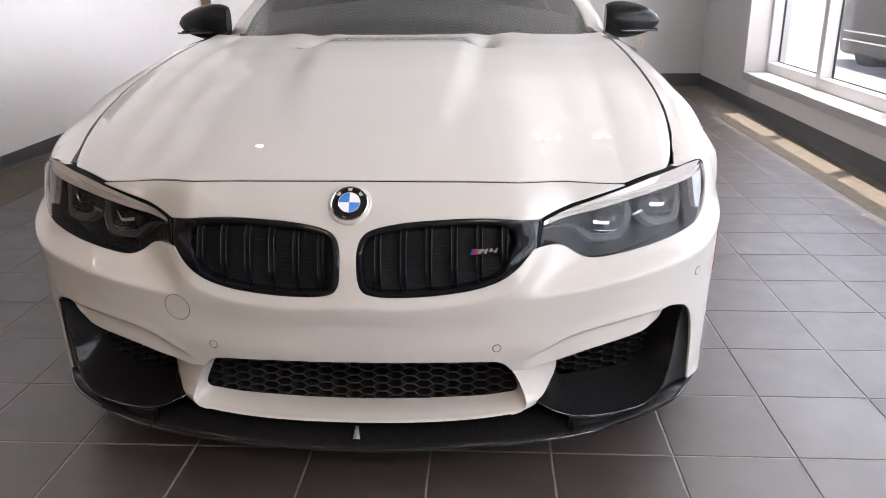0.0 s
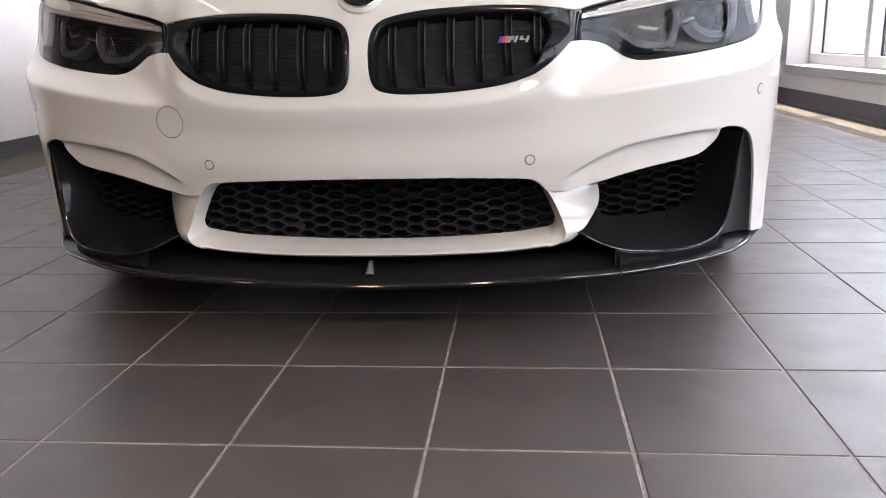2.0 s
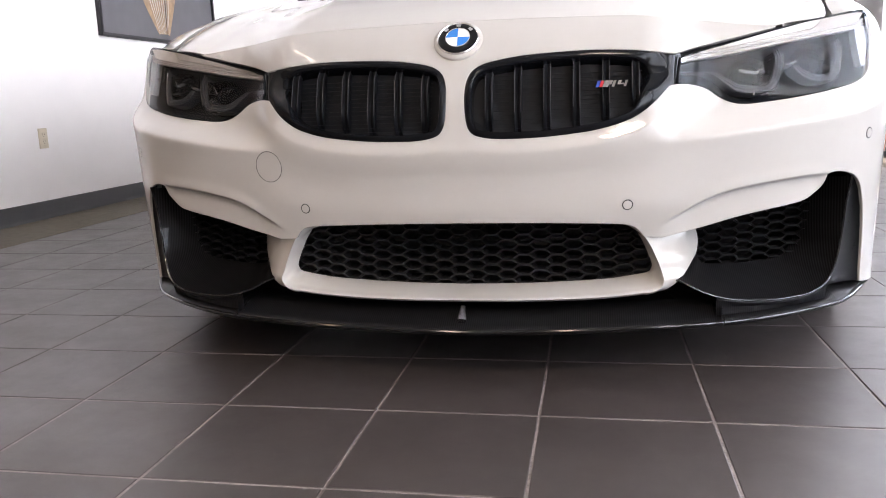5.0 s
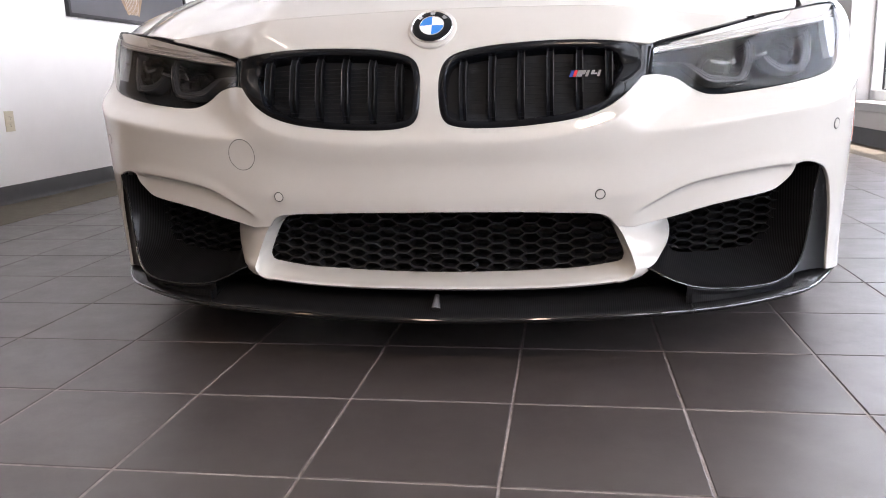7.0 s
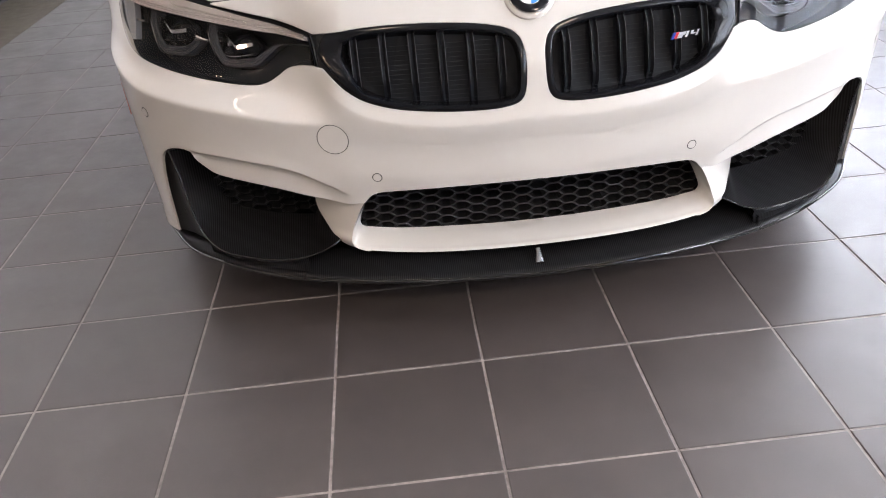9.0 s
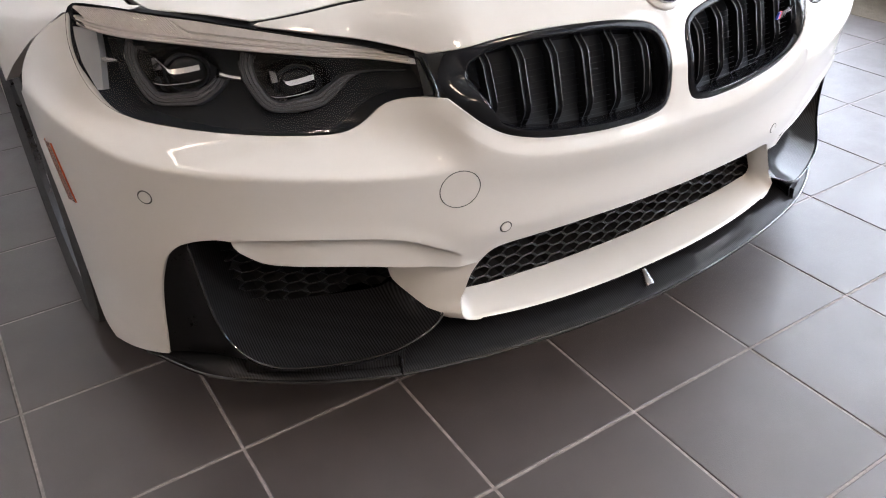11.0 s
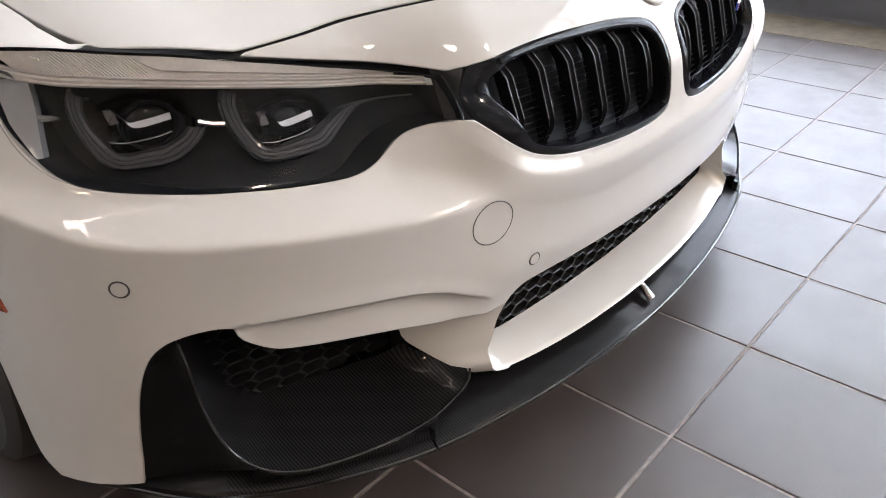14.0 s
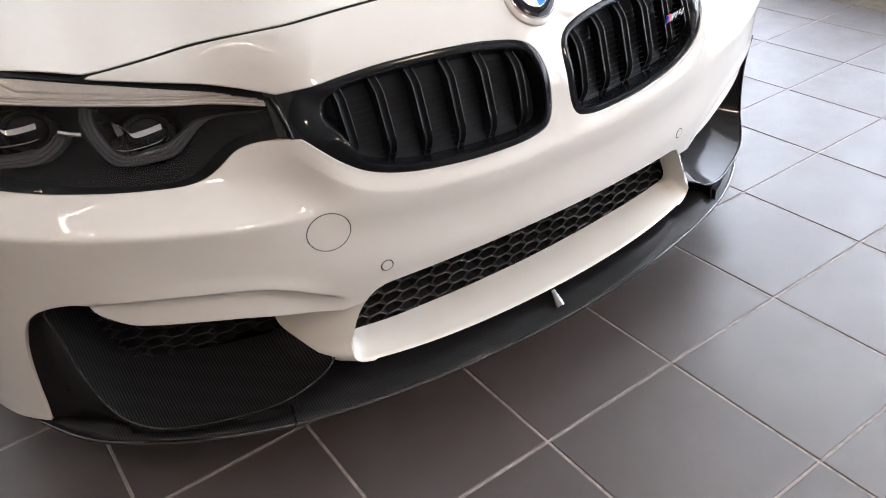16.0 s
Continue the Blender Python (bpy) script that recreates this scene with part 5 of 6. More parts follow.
def make_cabin():
    ws = [cabin_section(y)[0] for y in np.linspace(1.36, 2.16, 16)]
    for i, y in enumerate(np.linspace(1.36, 2.16, 16)):
        z = 0.965 + (y - 1.36) * 0.445
        ws[i] = [Vector((p.x * (1.06 - 0.06 * i / 15), y + 0.30 * (p.x / 0.62) ** 2 * (1 - 0.25 * i / 15), z - 0.01 * (p.x / 0.6) ** 2)) for p in ws[i]]
    w = loft("windscreen", ws, M_GLASS_CAR, car, "tinted raked windscreen", flip=False)
    w.visible_shadow = False
    # pillars follow the edges of the screen
    for s, k in ((-1, 0), (1, -1)):
        rows = []
        for r in ws:
            p = r[k]
            rows.append([p + Vector((-s * 0.030, -0.004, 0.006)), p + Vector((s * 0.004, -0.003, 0.010)), p + Vector((s * 0.035, 0.010, 0.004)), p + Vector((s * 0.060, 0.045, -0.014)), p + Vector((s * 0.03, 0.06, -0.03))])
        loft("windscreen_pillar", rows, M_PAINT, car, "white windscreen pillar", flip=s < 0)
        rows = [[p[k] + Vector((-s * 0.05, -0.001, 0.004)), p[k] + Vector((-s * 0.028, -0.002, 0.005))] for p in ws]
        loft("screen_edge", rows, M_BLACK_GLOSS, car, "black screen edge band", flip=s < 0)
    top = ws[-1]
    ys = np.linspace(0, 1, 14)
    rows = []
    for t in ys:
        yy = t * 1.15
        rows.append([Vector((p.x, p.y + yy * (1.0 - 0.12 * (p.x / 0.6) ** 2), p.z + 0.055 * math.sin(math.pi * min(1, t * 0.95)) - 0.01 * t)) for p in top])
    loft("roof_panel", rows, M_CARBON, car, "dark carbon roof panel", flip=False)
    last = rows[-1]
    rear = []
    for t in np.linspace(0, 1, 10):
        rear.append([Vector((p.x * (1 + 0.05 * t), p.y + 0.78 * t, p.z - 0.30 * t ** 1.2)) for p in last])
    g = loft("rear_window", rear, M_GLASS_CAR, car, "tinted rear window")
    g.visible_shadow = False
    deck = []
    for t in np.linspace(0, 1, 8):
        deck.append([Vector((p.x * (1.22 - 0.12 * t), p.y + 0.52 * t, p.z - 0.01 - 0.03 * t + 0.02 * math.sin(math.pi * t))) for p in rear[-1]])
    loft("boot_lid", deck, M_PAINT, car, "white boot lid")
    tail = []
    for t in np.linspace(0, 1, 9):
        tail.append([Vector((p.x * (1 + 0.02 * math.sin(math.pi * t)), p.y + 0.10 * math.sin(math.pi * t * 0.9), p.z - 0.70 * t)) for p in deck[-1]])
    loft("rear_bumper", tail, M_PAINT, car, "white rear bumper")
    for s in (1, -1):
        k = -1 if s > 0 else 0
        upper = [ws[i][k] for i in range(8, 16)] + [r[k] for r in rows[1:]] + [r[k] for r in rear[1:]]
        rr = []
        for p in upper:
            b = Vector((s * float(np.interp(p.y, *SIDE_OUT)) * 0.82, p.y + 0.02, belt(p.y) + 0.008))
            rr.append([p, p.lerp(b, 0.12), p.lerp(b, 0.5) + Vector((s * 0.012, 0, 0)), b])
        g = loft("side_window", rr, M_GLASS_CAR, car, "tinted side window", flip=s > 0)
        g.visible_shadow = False
        tube("roof_rail", [p + Vector((0, 0, 0.004)) for p in upper], 0.018, M_PAINT, car, sides=8)
    # scuttle, dashboard, wheel, floor
    rows = [[Vector((x, 1.30 + 0.29 * x * x + d, 0.972 - e - 0.01 * (x / 0.7) ** 2)) for d, e in ((0.012, 0.014), (0.05, 0.022), (0.12, 0.02))] for x in np.linspace(-0.72, 0.72, 25)]
    loft("scuttle_panel", rows, M_BLACK_PLASTIC, car, "black scuttle panel below the windscreen", flip=True)
    part("dashboard", box_bm((-0.66, 1.72, 0.66), (0.66, 2.0, 0.93), 0.04, 3), M_CABIN, car, "dark dashboard", smooth=True)
    part("cabin_floor", box_bm((-0.80, 0.55, 0.17), (0.80, 4.3, 0.30), 0.02), M_CABIN, car, "dark floor pan")
    o = Vector((0.34, 2.08, 0.86))
    tube("steering_wheel", [o + Vector((0.18 * math.cos(t), 0.07 * math.sin(t), 0.17 * math.sin(t))) for t in np.linspace(0, 2 * math.pi, 33)[:-1]], 0.015, M_CABIN, car, "dark steering wheel", closed=True)
    for x in (-0.36, 0.36):
        bm = box_bm((x - 0.25, 2.5, 0.62), (x + 0.25, 2.66, 1.18), 0.06, 3)
        part("seat_back", bm, M_CABIN, car, "dark bucket seat back", smooth=True)
        part("seat_cushion", box_bm((x - 0.25, 2.05, 0.36), (x + 0.25, 2.6, 0.56), 0.06, 3), M_CABIN, car, "dark seat cushion", smooth=True)
    part("bulkhead", box_bm((-0.62, 0.34, 0.2), (0.62, 0.36, 0.62), 0.0), M_DARK, car, "dark bulkhead behind the nose")
    part("undertray", box_bm((-0.74, 0.30, 0.128), (0.74, 4.4, 0.15), 0.0), M_DARK, car, "black undertray")


make_cabin()


def make_mirror(s):
    m = new("door_mirror")
    m.parent = car
    tagged(m, "dark carbon door mirror with chrome edge")
    rings = []
    for t in np.linspace(0, 1, 15):
        x = 0.795 + 0.235 * t
        w = math.sin(math.pi * min(1, 0.22 + 0.78 * t ** 0.8)) ** 0.5 if t < 1 else 0.02
        hz, hy = 0.074 * max(w, 0.05), 0.060 * max(w, 0.05)
        cz, cy = 1.006 - 0.010 * t, 1.80 + 0.04 * t
        rings.append([Vector((s * x, cy - hy * math.cos(a) * (1 if math.cos(a) > 0 else 0.6), cz + hz * math.sin(a))) for a in np.linspace(0, 2 * math.pi, 21)[:-1]])
    loft("mirror_shell", rings, M_CARBON_GLOSS, m, "dark glossy carbon shell", closed=True, caps=True, flip=s > 0)
    rows = [[Vector((s * x, y, z)) for y, z in ((1.80, 0.955), (1.765, 0.958), (1.757, 0.964), (1.80, 0.969))] for x in np.linspace(0.86, 1.012, 8)]
    loft("indicator_strip", rows, M_CHROME, m, "chrome indicator strip", closed=True)
    rings = [[Vector((s * x, y + 0.03 * math.cos(a), z + 0.014 * math.sin(a))) for a in np.linspace(0, 2 * math.pi, 11)[:-1]] for x, y, z in ((0.80, 1.82, 0.93), (0.83, 1.82, 0.945), (0.86, 1.82, 0.965))]
    loft("mirror_foot", rings, M_BLACK_GLOSS, m, "black mirror foot", closed=True, caps=True, flip=s > 0)


pair(make_mirror)


def make_wheel(s, y):
    w = new("wheel")
    w.parent = car
    w.location = (s * 0.80, y, WHEEL_Z)
    tagged(w, "dark alloy wheel with low tyre")
    prof = [(0.245, -0.11), (0.30, -0.128), (0.325, -0.118), (0.333, -0.09), (0.334, 0), (0.333, 0.09), (0.325, 0.118), (0.30, 0.128), (0.245, 0.11)]
    T = np.linspace(0, 2 * math.pi, 49)
    loft("tyre", [[Vector((s * h, r * math.cos(t), r * math.sin(t))) for r, h in prof] for t in T], M_RUBBER, w, "black low profile tyre", flip=s > 0)
    prof = [(0.247, 0.112), (0.238, 0.116), (0.228, 0.104), (0.224, 0.02), (0.22, -0.1)]
    loft("rim", [[Vector((s * h, r * math.cos(t), r * math.sin(t))) for r, h in prof] for t in T], M_RIM, w, "dark rim", flip=s < 0)
    for k in range(10):
        a = k * math.pi / 5 + (0.11 if k % 2 else -0.11)
        d, e = Vector((0, math.cos(a), math.sin(a))), Vector((0, -math.sin(a), math.cos(a)))
        rows = []
        for r, h, q in ((0.03, 0.075, 0.02), (0.1, 0.085, 0.014), (0.18, 0.095, 0.012), (0.232, 0.105, 0.016)):
            c = d * r
            rows.append([c + e * q + Vector((s * (h - 0.03), 0, 0)), c + e * q * 0.7 + Vector((s * h, 0, 0)), c - e * q * 0.7 + Vector((s * h, 0, 0)), c - e * q + Vector((s * (h - 0.03), 0, 0))])
        loft("spoke", rows, M_RIM, w, flip=s < 0)
    rings = [[Vector((s * h, r * math.cos(t), r * math.sin(t))) for t in T[:-1]] for r, h in ((0.18, 0.0), (0.178, 0.012), (0.06, 0.014))]
    loft("brake_disc", rings, M_SILVER, w, "steel brake disc", closed=True, flip=s > 0)


for s in (1, -1):
    for y in (WHEEL_Y, WHEEL_Y + BASE):
        make_wheel(s, y)


# ---- the showroom ----
XL, XR, YB, YF, ZC = -2.82, 2.64, 7.25, -9.0, 3.3
XH, YH = -9.5, 0.8  # the hall that opens beside the car
TL, TR = -2.36, 2.31  # tiled field
WIN_Y0, WIN_Y1, SILL, HEAD = -6.3, 5.77, 0.33, 3.0


def structure(name, bm, mat, label, category, smooth=False):
    return tagged(part(name, bm, mat, None, smooth=smooth), label, category, kind="structure")


def joined(boxes):
    bm = bmesh.new()
    for lo, hi in boxes:
        lo, hi = Vector(lo), Vector(hi)
        bmesh.ops.create_cube(bm, size=1, matrix=Matrix.Translation((lo + hi) / 2) @ Matrix.Diagonal((*(hi - lo), 1)))
    return bm


structure("wall_left", joined([((XL - 0.15, YH, 0), (XL, YB, ZC))]), M_WALL, "bright white painted wall above dark base strip", "wall")
structure("wall_back", joined([((XL - 0.15, YB, 0), (XR + 0.36, YB + 0.15, ZC))]), M_GREYWALL, "plain pale grey painted back wall", "wall")
structure("wall_right", joined([((XR, YF, 0), (XR + 0.36, WIN_Y1, SILL - 0.07)), ((XR, WIN_Y1, 0), (XR + 0.36, YB, ZC)), ((XR, YF, HEAD), (XR + 0.36, WIN_Y1, ZC)), ((XR, YF, SILL - 0.07), (XR + 0.36, WIN_Y0, HEAD))]), M_GREYWALL, "pale grey window wall with low sill", "wall")
structure("wall_hall", joined([((XH - 0.15, YF, 0), (XH, YH + 0.15, ZC)), ((XH, YH, 0), (XL - 0.15, YH + 0.15, ZC)), ((XH, YF - 0.15, 0), (XL - 0.15, YF, ZC))]), M_HALL, "beige painted walls of the hall beside", "wall")
structure("wall_front", joined([((XL - 0.15, YF - 0.15, 0), (XR + 0.36, YF, ZC))]), M_WALL, "plain white painted wall behind", "wall")
structure("ceiling", joined([((XH - 0.15, YF - 0.15, ZC), (XL - 0.15, YH + 0.15, ZC + 0.1)), ((XL - 0.15, YF - 0.15, ZC), (XR + 0.36, YB + 0.15, ZC + 0.1))] + [((XL, y, ZC - 0.006), (XR, y + 0.024, ZC)) for y in np.arange(YF + 0.3, YB, 0.61)] + [((x, YF, ZC - 0.008), (x + 0.024, YB, ZC)) for x in np.arange(XL + 0.3, XR, 0.61)]), M_CEIL, "white tiled ceiling with thin grid", "ceiling")


def base_strip(name, a, b, n, h, label):
    """A base strip from a to b on a wall, standing out along n, with a rounded top and a foot."""
    a, b, n = Vector((*a, 0)), Vector((*b, 0)), Vector((*n, 0))
    prof = [(0.0, h), (0.004, h - 0.001), (0.0065, h - 0.006), (0.0065, 0.022), (0.010, 0.010), (0.016, 0.003), (0.016, 0)]
    o = loft(name, [[p + n * d + Vector((0, 0, z)) for d, z in prof] for p in (a, b)], M_BASE, None)
    return tagged(o, label, "baseboard", kind="structure")


base_strip("baseboard_left", (XL, YH), (XL, YB), (1, 0), 0.102, "charcoal rubber base strip along the white wall")
base_strip("baseboard_right", (XR, YF), (XR, YB), (-1, 0), 0.13, "charcoal rubber base strip below the windows")
base_strip("baseboard_back", (XL, YB), (XR, YB), (0, -1), 0.14, "charcoal rubber base strip along the back wall")

# sill and windows on the right
bm = box_bm((XR - 0.012, WIN_Y0, SILL - 0.07), (XR + 0.33, WIN_Y1 + 0.006, SILL), 0.006)
structure("window_sill", bm, M_SILL, "pale grey window sill slab", "sill")
PANE = 1.165
ys = [WIN_Y1 - 0.002 - k * PANE for k in range(11)]
FX0, FX1 = XR + 0.19, XR + 0.30
for k in range(10):
    a, b = ys[k + 1], ys[k]
    win = empty("window_%d" % (k + 1), "tall white framed window pane above the sill", "window", "side windows")
    win["kind"] = "structure"
    part("window_frame", joined([((FX0, b - 0.04, SILL + 0.001), (FX1, b - 0.004, HEAD - 0.001)), ((FX0, a + 0.002, SILL + 0.001), (FX1, a + 0.04, HEAD - 0.001))]), M_ALU, win, "white metal upright")
    part("window_rail", joined([((FX0 + 0.002, a + 0.04, SILL + 0.001), (FX1 - 0.002, b - 0.04, SILL + 0.085)), ((FX0 + 0.002, a + 0.04, HEAD - 0.09), (FX1 - 0.002, b - 0.04, HEAD - 0.001)), ((FX0 + 0.004, a + 0.04, 2.1), (FX1 - 0.004, b - 0.04, 2.17))]), M_ALU, win, "white metal rail")
    part("window_gasket", joined([((FX0 + 0.085, a + 0.04, SILL + 0.085), (FX0 + 0.105, a + 0.048, HEAD - 0.09)), ((FX0 + 0.085, b - 0.048, SILL + 0.085), (FX0 + 0.105, b - 0.04, HEAD - 0.09)), ((FX0 + 0.085, a + 0.048, SILL + 0.085), (FX0 + 0.105, b - 0.048, SILL + 0.093))]), M_BLACK_PLASTIC, win, "dark rubber gasket")
    pane = part("pane", joined([((FX0 + 0.091, a + 0.048, SILL + 0.093), (FX0 + 0.097, b - 0.048, HEAD - 0.09))]), M_GLASS, win, "clear glass pane")
    pane.visible_shadow = False

# outlets
def outlet(at, n, label):
    """A double socket plate; n is the wall's inward direction."""
    o = empty("wall_outlet", label, "outlet", at=at)
    n = Vector((*n, 0))
    t = Vector((-n.y, n.x, 0))

    def slab(name, w, z0, z1, d0, d1, mat, c=0.0, lab=""):
        V = []
        for d in (d0, d1):
            k = 0.0 if d == d0 else 0.002
            V += [t * (c - w / 2 + k) + n * d + Vector((0, 0, z0 + k)), t * (c + w / 2 - k) + n * d + Vector((0, 0, z0 + k)), t * (c + w / 2 - k) + n * d + Vector((0, 0, z1 - k)), t * (c - w / 2 + k) + n * d + Vector((0, 0, z1 - k))]
        link_mesh(name, V, [(4, 5, 6, 7), (0, 1, 5, 4), (1, 2, 6, 5), (2, 3, 7, 6), (3, 0, 4, 7)], mat, o, lab, smooth=False)

    slab("plate", 0.072, -0.057, 0.057, 0, 0.006, M_OUTLET, lab="ivory cover plate")
    for z in (-0.02, 0.02):
        slab("socket", 0.033, z - 0.014, z + 0.014, 0.006, 0.0085, M_OUTLET)
        for c in (-0.0065, 0.0065):
            slab("slot", 0.0024, z - 0.001, z + 0.008, 0.0085, 0.009, M_SLOT, c)
        slab("slot", 0.005, z - 0.010, z - 0.005, 0.0085, 0.009, M_SLOT)
    return o


outlet((XL, 2.48, 0.455), (1, 0), "ivory double wall outlet on the white wall")
outlet((1.97, YB, 0.465), (0, -1), "ivory double wall outlet on the grey back wall")

# framed print on the left wall
picture = empty("framed_picture", "large dark framed print of a tan flower on the white wall", "picture", at=(XL, 3.93, 1.07))
W2, HP = 0.80, 1.1
part("picture_frame", joined([((0.001, -W2, 0), (0.03, W2, 0.022)), ((0.001, -W2, HP - 0.022), (0.03, W2, HP)), ((0.001, -W2, 0.022), (0.03, -W2 + 0.022, HP - 0.022)), ((0.001, W2 - 0.022, 0.022), (0.03, W2, HP - 0.022))]), M_PICFRAME, picture, "narrow black frame")
part("print", joined([((0.002, -W2 + 0.022, 0.022), (0.014, W2 - 0.022, HP - 0.022))]), M_PICTURE, picture, "dark grey print")


def petal(y0, z0, y1, z1, w, mat, x):
    a, b = Vector((x, y0, z0)), Vector((x, y1, z1))
    d = (b - a).normalized()
    e = Vector((0, -d.z, d.y))
    L, R = [], []
    for t in np.linspace(0, 1, 14):
        c = a.lerp(b, t) + e * 0.04 * math.sin(3 * t)
        k = w * (0.12 + math.sin(math.pi * min(1, t * 0.9 + 0.05)) ** 1.2)
        L.append(c + e * k)
        R.append(c - e * k)
    n = len(L)
    return link_mesh("petal" if mat == M_PETAL else "petal_vein", L + R, [(i, i + 1, n + i + 1, n + i) for i in range(n - 1)], mat, picture, smooth=False)


for y1, z1, w in ((-0.38, 0.95, 0.09), (-0.14, 1.02, 0.075), (0.12, 1.02, 0.07), (0.34, 0.92, 0.09)):
    petal(0.0 + y1 * 0.15, 0.06, y1, z1, w, M_PETAL, 0.0155)
for k in range(9):
    y1 = -0.30 + k * 0.07
    petal(y1 * 0.22, 0.06, y1, 0.85, 0.006, M_PETAL_LINE, 0.017)

# timber door in the far corner of the back wall
door = empty("door_1", "brown timber door with frame on the back wall", "door", at=(-2.7, YB, 0))
door["kind"] = "structure"
part("door_frame", joined([((-0.10, -0.03, 0.0), (0.0, -0.002, 2.12)), ((0.92, -0.03, 0), (1.02, -0.002, 2.12)), ((0.0, -0.03, 2.04), (0.92, -0.002, 2.12))]), M_TIMBER, door, "brown timber casing")
part("door_leaf", joined([((0.003, -0.02, 0.01), (0.917, -0.004, 2.037))]), M_WALL, door, "pale door leaf")

# ceiling downlights: first two follow bonnet glints, the other seven are unseen added fill
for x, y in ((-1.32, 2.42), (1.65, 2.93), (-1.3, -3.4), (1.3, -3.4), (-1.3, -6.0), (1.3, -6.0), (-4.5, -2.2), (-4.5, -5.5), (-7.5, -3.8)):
    dl = empty("ceiling_or_fill_light", "round recessed warm ceiling downlight, seven of nine added fill", "ceiling light", "ceiling downlights", (x, y, ZC))
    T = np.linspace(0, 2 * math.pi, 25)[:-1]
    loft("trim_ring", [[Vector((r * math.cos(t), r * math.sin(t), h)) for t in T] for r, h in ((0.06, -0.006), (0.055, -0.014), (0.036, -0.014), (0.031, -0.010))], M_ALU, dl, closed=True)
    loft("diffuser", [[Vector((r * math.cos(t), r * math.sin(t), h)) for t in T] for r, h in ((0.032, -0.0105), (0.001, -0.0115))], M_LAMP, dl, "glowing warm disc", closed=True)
    d = bpy.data.lights.new("downlight_or_fill_beam", "SPOT")
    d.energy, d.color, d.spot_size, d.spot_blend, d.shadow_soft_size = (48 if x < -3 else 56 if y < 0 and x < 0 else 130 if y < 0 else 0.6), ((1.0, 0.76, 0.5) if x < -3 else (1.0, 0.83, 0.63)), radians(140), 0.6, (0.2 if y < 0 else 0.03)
    lo = new("downlight_or_fill_beam", d)
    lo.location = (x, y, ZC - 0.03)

# thin linear lamps on the ceiling beside the car
for x, y0, y1 in ((-1.9, -1.6, 0.5), (-3.3, -1.6, 0.6), (-5.2, -5.0, -2.9)):
    ll = empty("linear_light", "thin linear ceiling lamp in a white channel", "ceiling light", "linear ceiling lamps", (x, 0, ZC))
    part("channel", joined([((-0.03, y0, -0.03), (0.03, y1, -0.009))]), M_ALU, ll, "white metal channel")
    n = 4
    for k in range(n):
        a = y0 + 0.01 + k * (y1 - y0 - 0.02) / n
        part("diffuser", joined([((-0.02, a + 0.012, -0.038), (0.02, a + (y1 - y0 - 0.02) / n - 0.012, -0.0301))]), M_LINE, ll, "glowing diffuser")

# outside: paving to the horizon, a parked vehicle and a pale building
gp = bmesh.new()
bmesh.ops.create_grid(gp, x_segments=1, y_segments=1, size=400, matrix=Matrix.Translation((0, 0, -0.06)))
structure("ground", gp, M_LOT, "pale concrete paving outside reaching the horizon", "ground")


# unseen slab, added to keep the sun off the near carpet
structure("canopy", joined([((XR + 0.37, -7.2, 3.12), (XR + 1.85, 2.6, 3.24))]), M_ALU, "unseen plain white slab added outside to shade the side windows", "canopy")


def make_suv(at):
    v = empty("parked_vehicle", "dark glossy utility vehicle parked outside the window", "car", at=at)
    sec = lambda x: [Vector((x, y, z)) for y, z in ((-2.3, 0.2), (-2.32, 0.75), (-2.2, 0.98), (-1.2, 1.08), (-0.6, 1.1), (0.6, 1.1), (1.9, 1.1), (2.25, 1.05), (2.3, 0.3), (2.2, 0.1), (-2.2, 0.1))]
    loft("body", [sec(x) if abs(x) < 0.9 else [p * 1.0 + Vector((0, 0, 0)) for p in [Vector((x, q.y * 0.985, 0.7 + (q.z - 0.7) * 0.93)) for q in sec(x)]] for x in (-0.96, -0.88, 0, 0.88, 0.96)], M_SUV, v, "dark painted body", closed=True, caps=True)
    top = [[Vector((x * k, y * (0.97 if k < 0.9 else 1), z)) for y, z in ((-1.2, 1.08), (-0.55, 1.65), (0.3, 1.72), (1.7, 1.66), (2.1, 1.08))] for x, k in ((-0.9, 0.85), (-0.9, 1), (0.9, 1), (0.9, 0.85))]
    loft("cabin", top, M_BLACK_GLOSS, v, "dark tinted cabin", closed=True, caps=True)
    # silver strips put in for the two highlight lines along the body
    for sx in (-0.97, 0.97):
        for z in (0.30, 0.42):
            part("highlight_strip", joined([((sx - 0.012, -2.1, z), (sx + 0.012, 2.1, z + 0.022))]), M_SILVER, v, "bright silver strip drawn as a body highlight")
    for y in (-1.45, 1.45):
        for sx in (-0.8, 0.8):
            T = np.linspace(0, 2 * math.pi, 25)[:-1]
            loft("tyre", [[Vector((sx + h, y + r * math.cos(t), 0.30 + r * math.sin(t))) for t in T] for r, h in ((0.2, -0.15), (0.33, -0.14), (0.36, -0.1), (0.36, 0.1), (0.33, 0.14), (0.2, 0.15))], M_RUBBER, v, closed=True, caps=True)
    return v


make_suv((6.45, 8.35, -0.06))
bd = empty("building", "pale low building across the paving", "building", at=(34, 6, -0.06))
part("wall", joined([((0, -40, 0), (8, 40, 5.5))]), M_FACADE, bd, "pale rendered wall")
part("roof", joined([((-0.4, -40.4, 5.5), (8.4, 40.4, 5.9))]), M_ALU, bd)
for k in range(12):
    part("window", joined([((-0.04, -36 + k * 6, 1.2), (0.0, -33 + k * 6, 3.6))]), M_BLACK_GLOSS, bd)

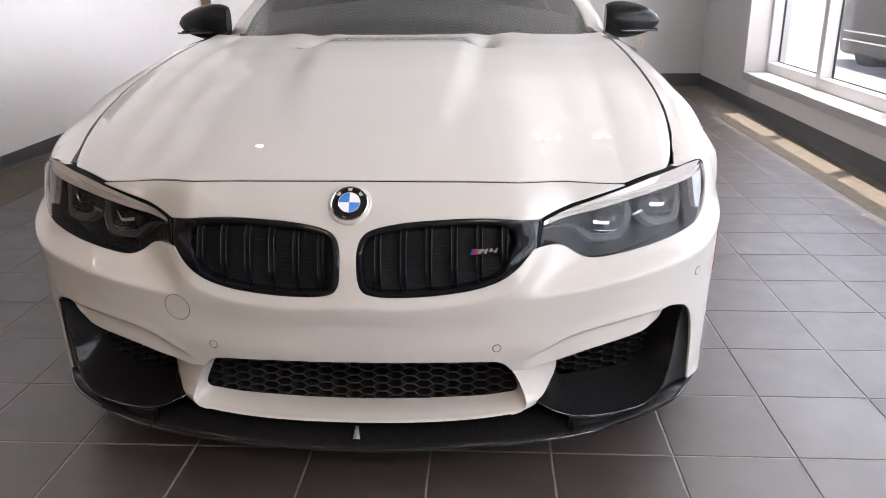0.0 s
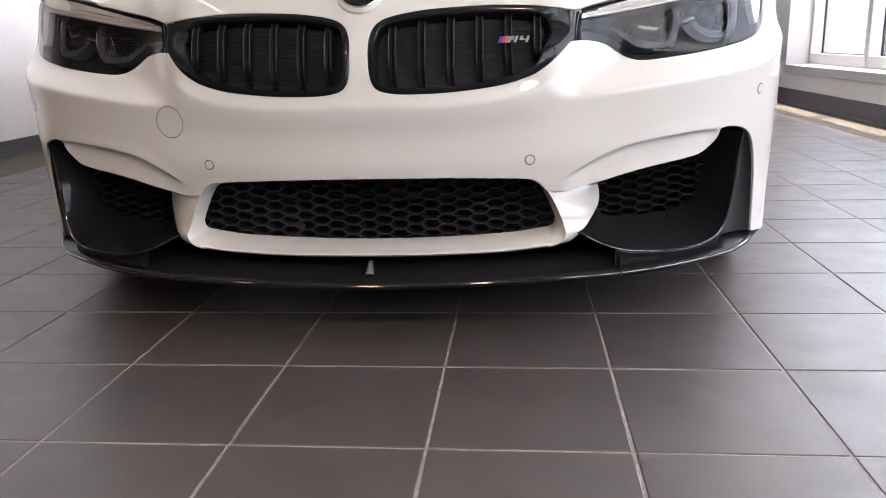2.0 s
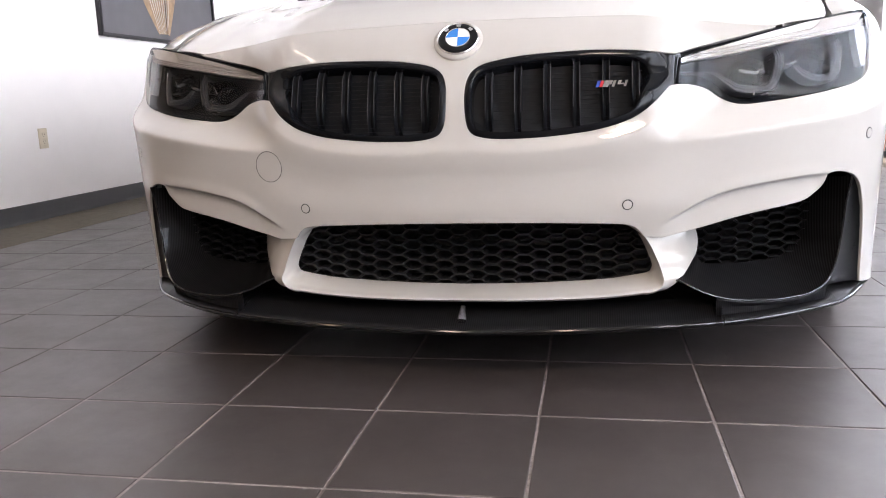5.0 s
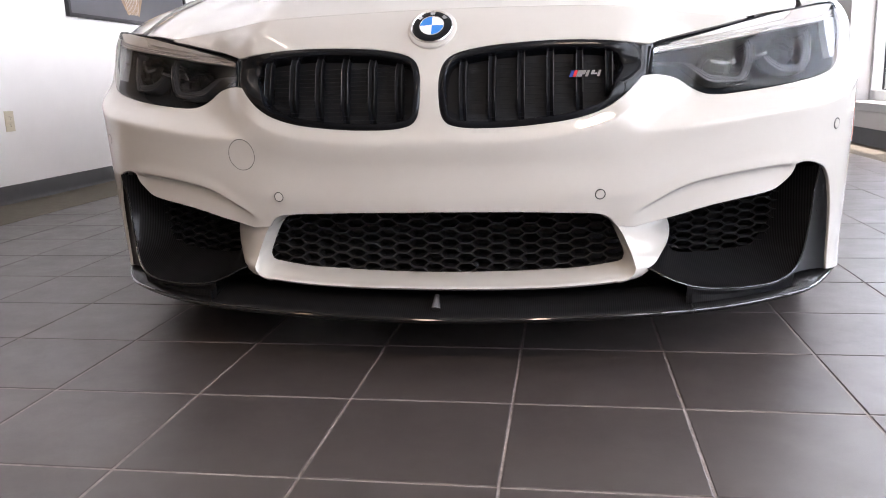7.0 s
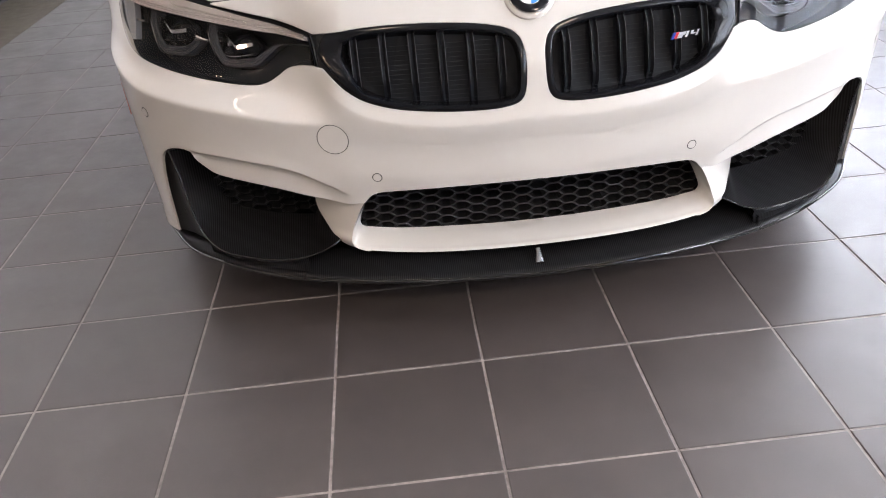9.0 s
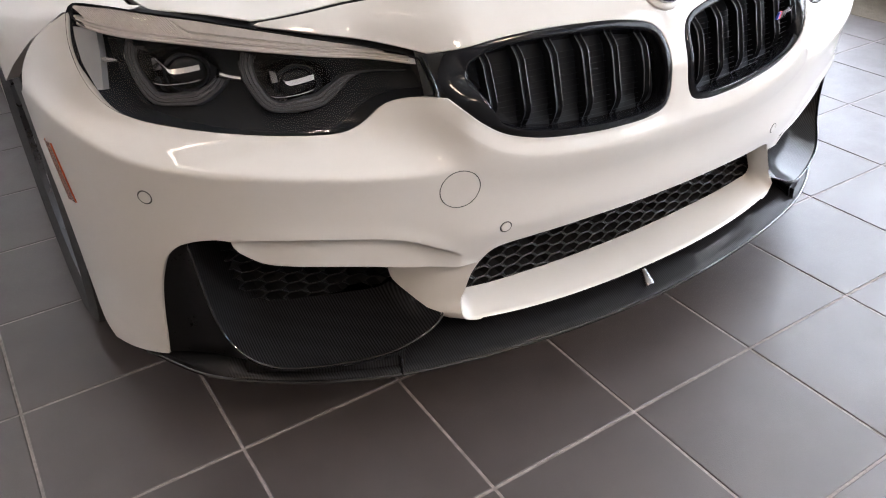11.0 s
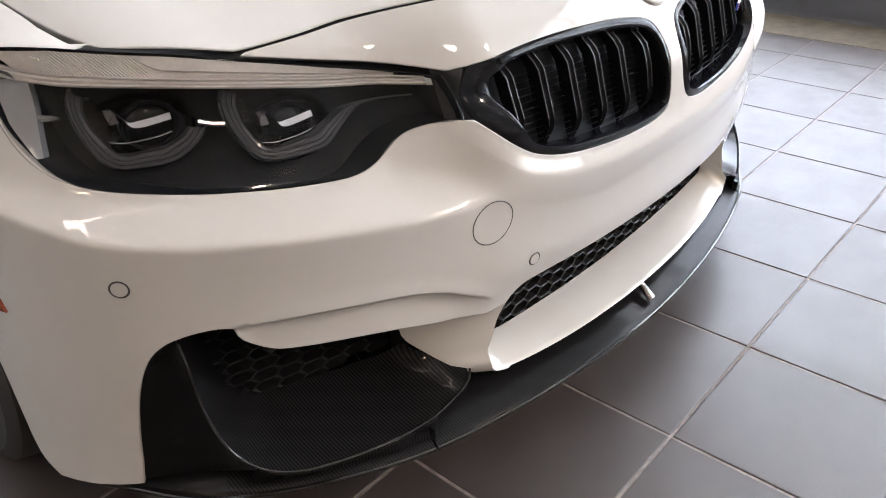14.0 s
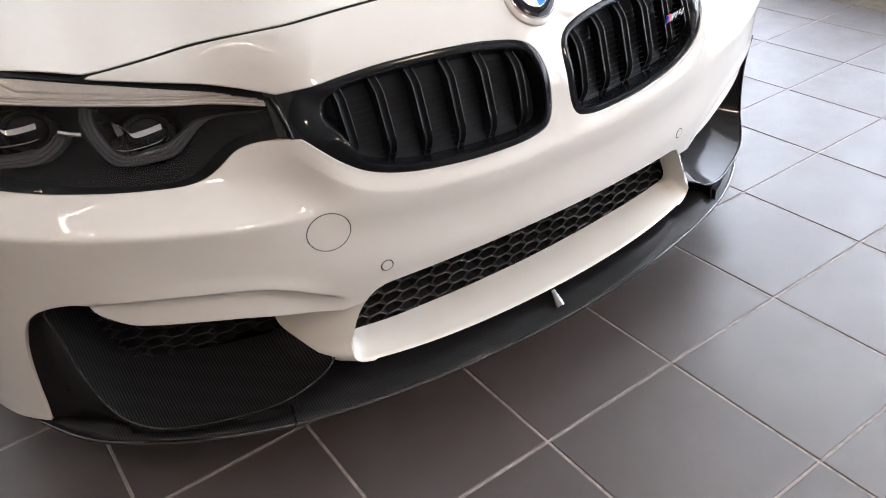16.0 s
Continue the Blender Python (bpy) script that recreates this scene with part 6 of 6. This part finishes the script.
# ---- floor: carpet borders, grout bed and tiles ----
structure("floor", joined([((XL - 0.15, YF - 0.15, -0.10), (XR + 0.36, YB + 0.15, -0.012)), ((XH - 0.15, YF - 0.15, -0.10), (XL - 0.15, YH + 0.15, -0.012))]), M_GROUT, "dark square tiled floor with pale grout", "floor")
floor = bpy.data.objects["floor"]
for nm, x0, x1 in (("carpet_left", XL, TL), ("carpet_right", TR, XR)):
    structure(nm, box_bm((x0, YH if x0 < 0 else YF, -0.011), (x1, YB, 0.0015), 0.001, 1), M_CARPET, "brown loop pile carpet border along the wall", "carpet")
P, GX, GY, GAP = 0.316, 0.1643, -0.1842, 0.0044
structure("grout", joined([((TL, YF, -0.011), (TR, YB, -0.0016)), ((XH, YF, -0.011), (TL, YH, -0.0016))]), M_GROUT, "pale grout between the floor tiles", "grout")


def tile_mesh(w, d):
    """A tile with eased edges, its top at z 0."""
    bm = bmesh.new()
    e = 0.0022
    rings = []
    for q, z in ((0, -0.009), (0, -e), (e * 0.35, -e * 0.35), (e, 0)):
        rings.append([bm.verts.new((x, y, z)) for x, y in ((-w / 2 + q, -d / 2 + q), (w / 2 - q, -d / 2 + q), (w / 2 - q, d / 2 - q), (-w / 2 + q, d / 2 - q))])
    for a, b in zip(rings, rings[1:]):
        for i in range(4):
            bm.faces.new((a[i], a[(i + 1) % 4], b[(i + 1) % 4], b[i]))
    bm.faces.new(rings[-1])
    me = bpy.data.meshes.new("tile")
    bm.to_mesh(me)
    bm.free()
    me.materials.append(M_TILE)
    return me


shared = {}
rest_v, rest_f = [], []
rng = random.Random(7)
cells = []
for c in range(-31, 8):
    for r in range(-28, 25):
        hall = r < 3
        x0, x1 = max(GX + c * P + GAP / 2, XH if hall else TL), min(GX + (c + 1) * P - GAP / 2, TR)
        if x1 - x0 < 0.03:
            continue
        y0, y1 = max(GY + r * P + GAP / 2, YF), min(GY + (r + 1) * P - GAP / 2, YB)
        if y1 - y0 > 0.02:
            cells.append((x0, x1, y0, y1, c, r))
cells.sort(key=lambda q: math.hypot((q[0] + q[1]) / 2, ((q[2] + q[3]) / 2 - 0.4) * 0.9))
for i, (x0, x1, y0, y1, c, r) in enumerate(cells):
    key = (round(x1 - x0, 3), round(y1 - y0, 3))
    if i < 300:
        if key not in shared:
            shared[key] = tile_mesh(x1 - x0, y1 - y0)
        t = new("tile", shared[key])
        t.parent = floor
        t.matrix_basis = pose((x0 + x1) / 2, (y0 + y1) / 2, rng.uniform(-0.0004, 0.0004), rng.uniform(-0.05, 0.05), rng.uniform(-0.05, 0.05), 0)
    else:
        b, e = len(rest_v), 0.002
        for q, z in ((0, -0.009), (0, -e), (e, 0)):
            rest_v += [(x0 + q, y0 + q, z), (x1 - q, y0 + q, z), (x1 - q, y1 - q, z), (x0 + q, y1 - q, z)]
        for k in (0, 4):
            rest_f += [(b + k + j, b + k + (j + 1) % 4, b + k + 4 + (j + 1) % 4, b + k + 4 + j) for j in range(4)]
        rest_f.append((b + 8, b + 9, b + 10, b + 11))
o = link_mesh("tiles_beyond", rest_v, rest_f, M_TILE, floor, smooth=False)
tagged(o, "dark square floor tiles", kind="stuff")
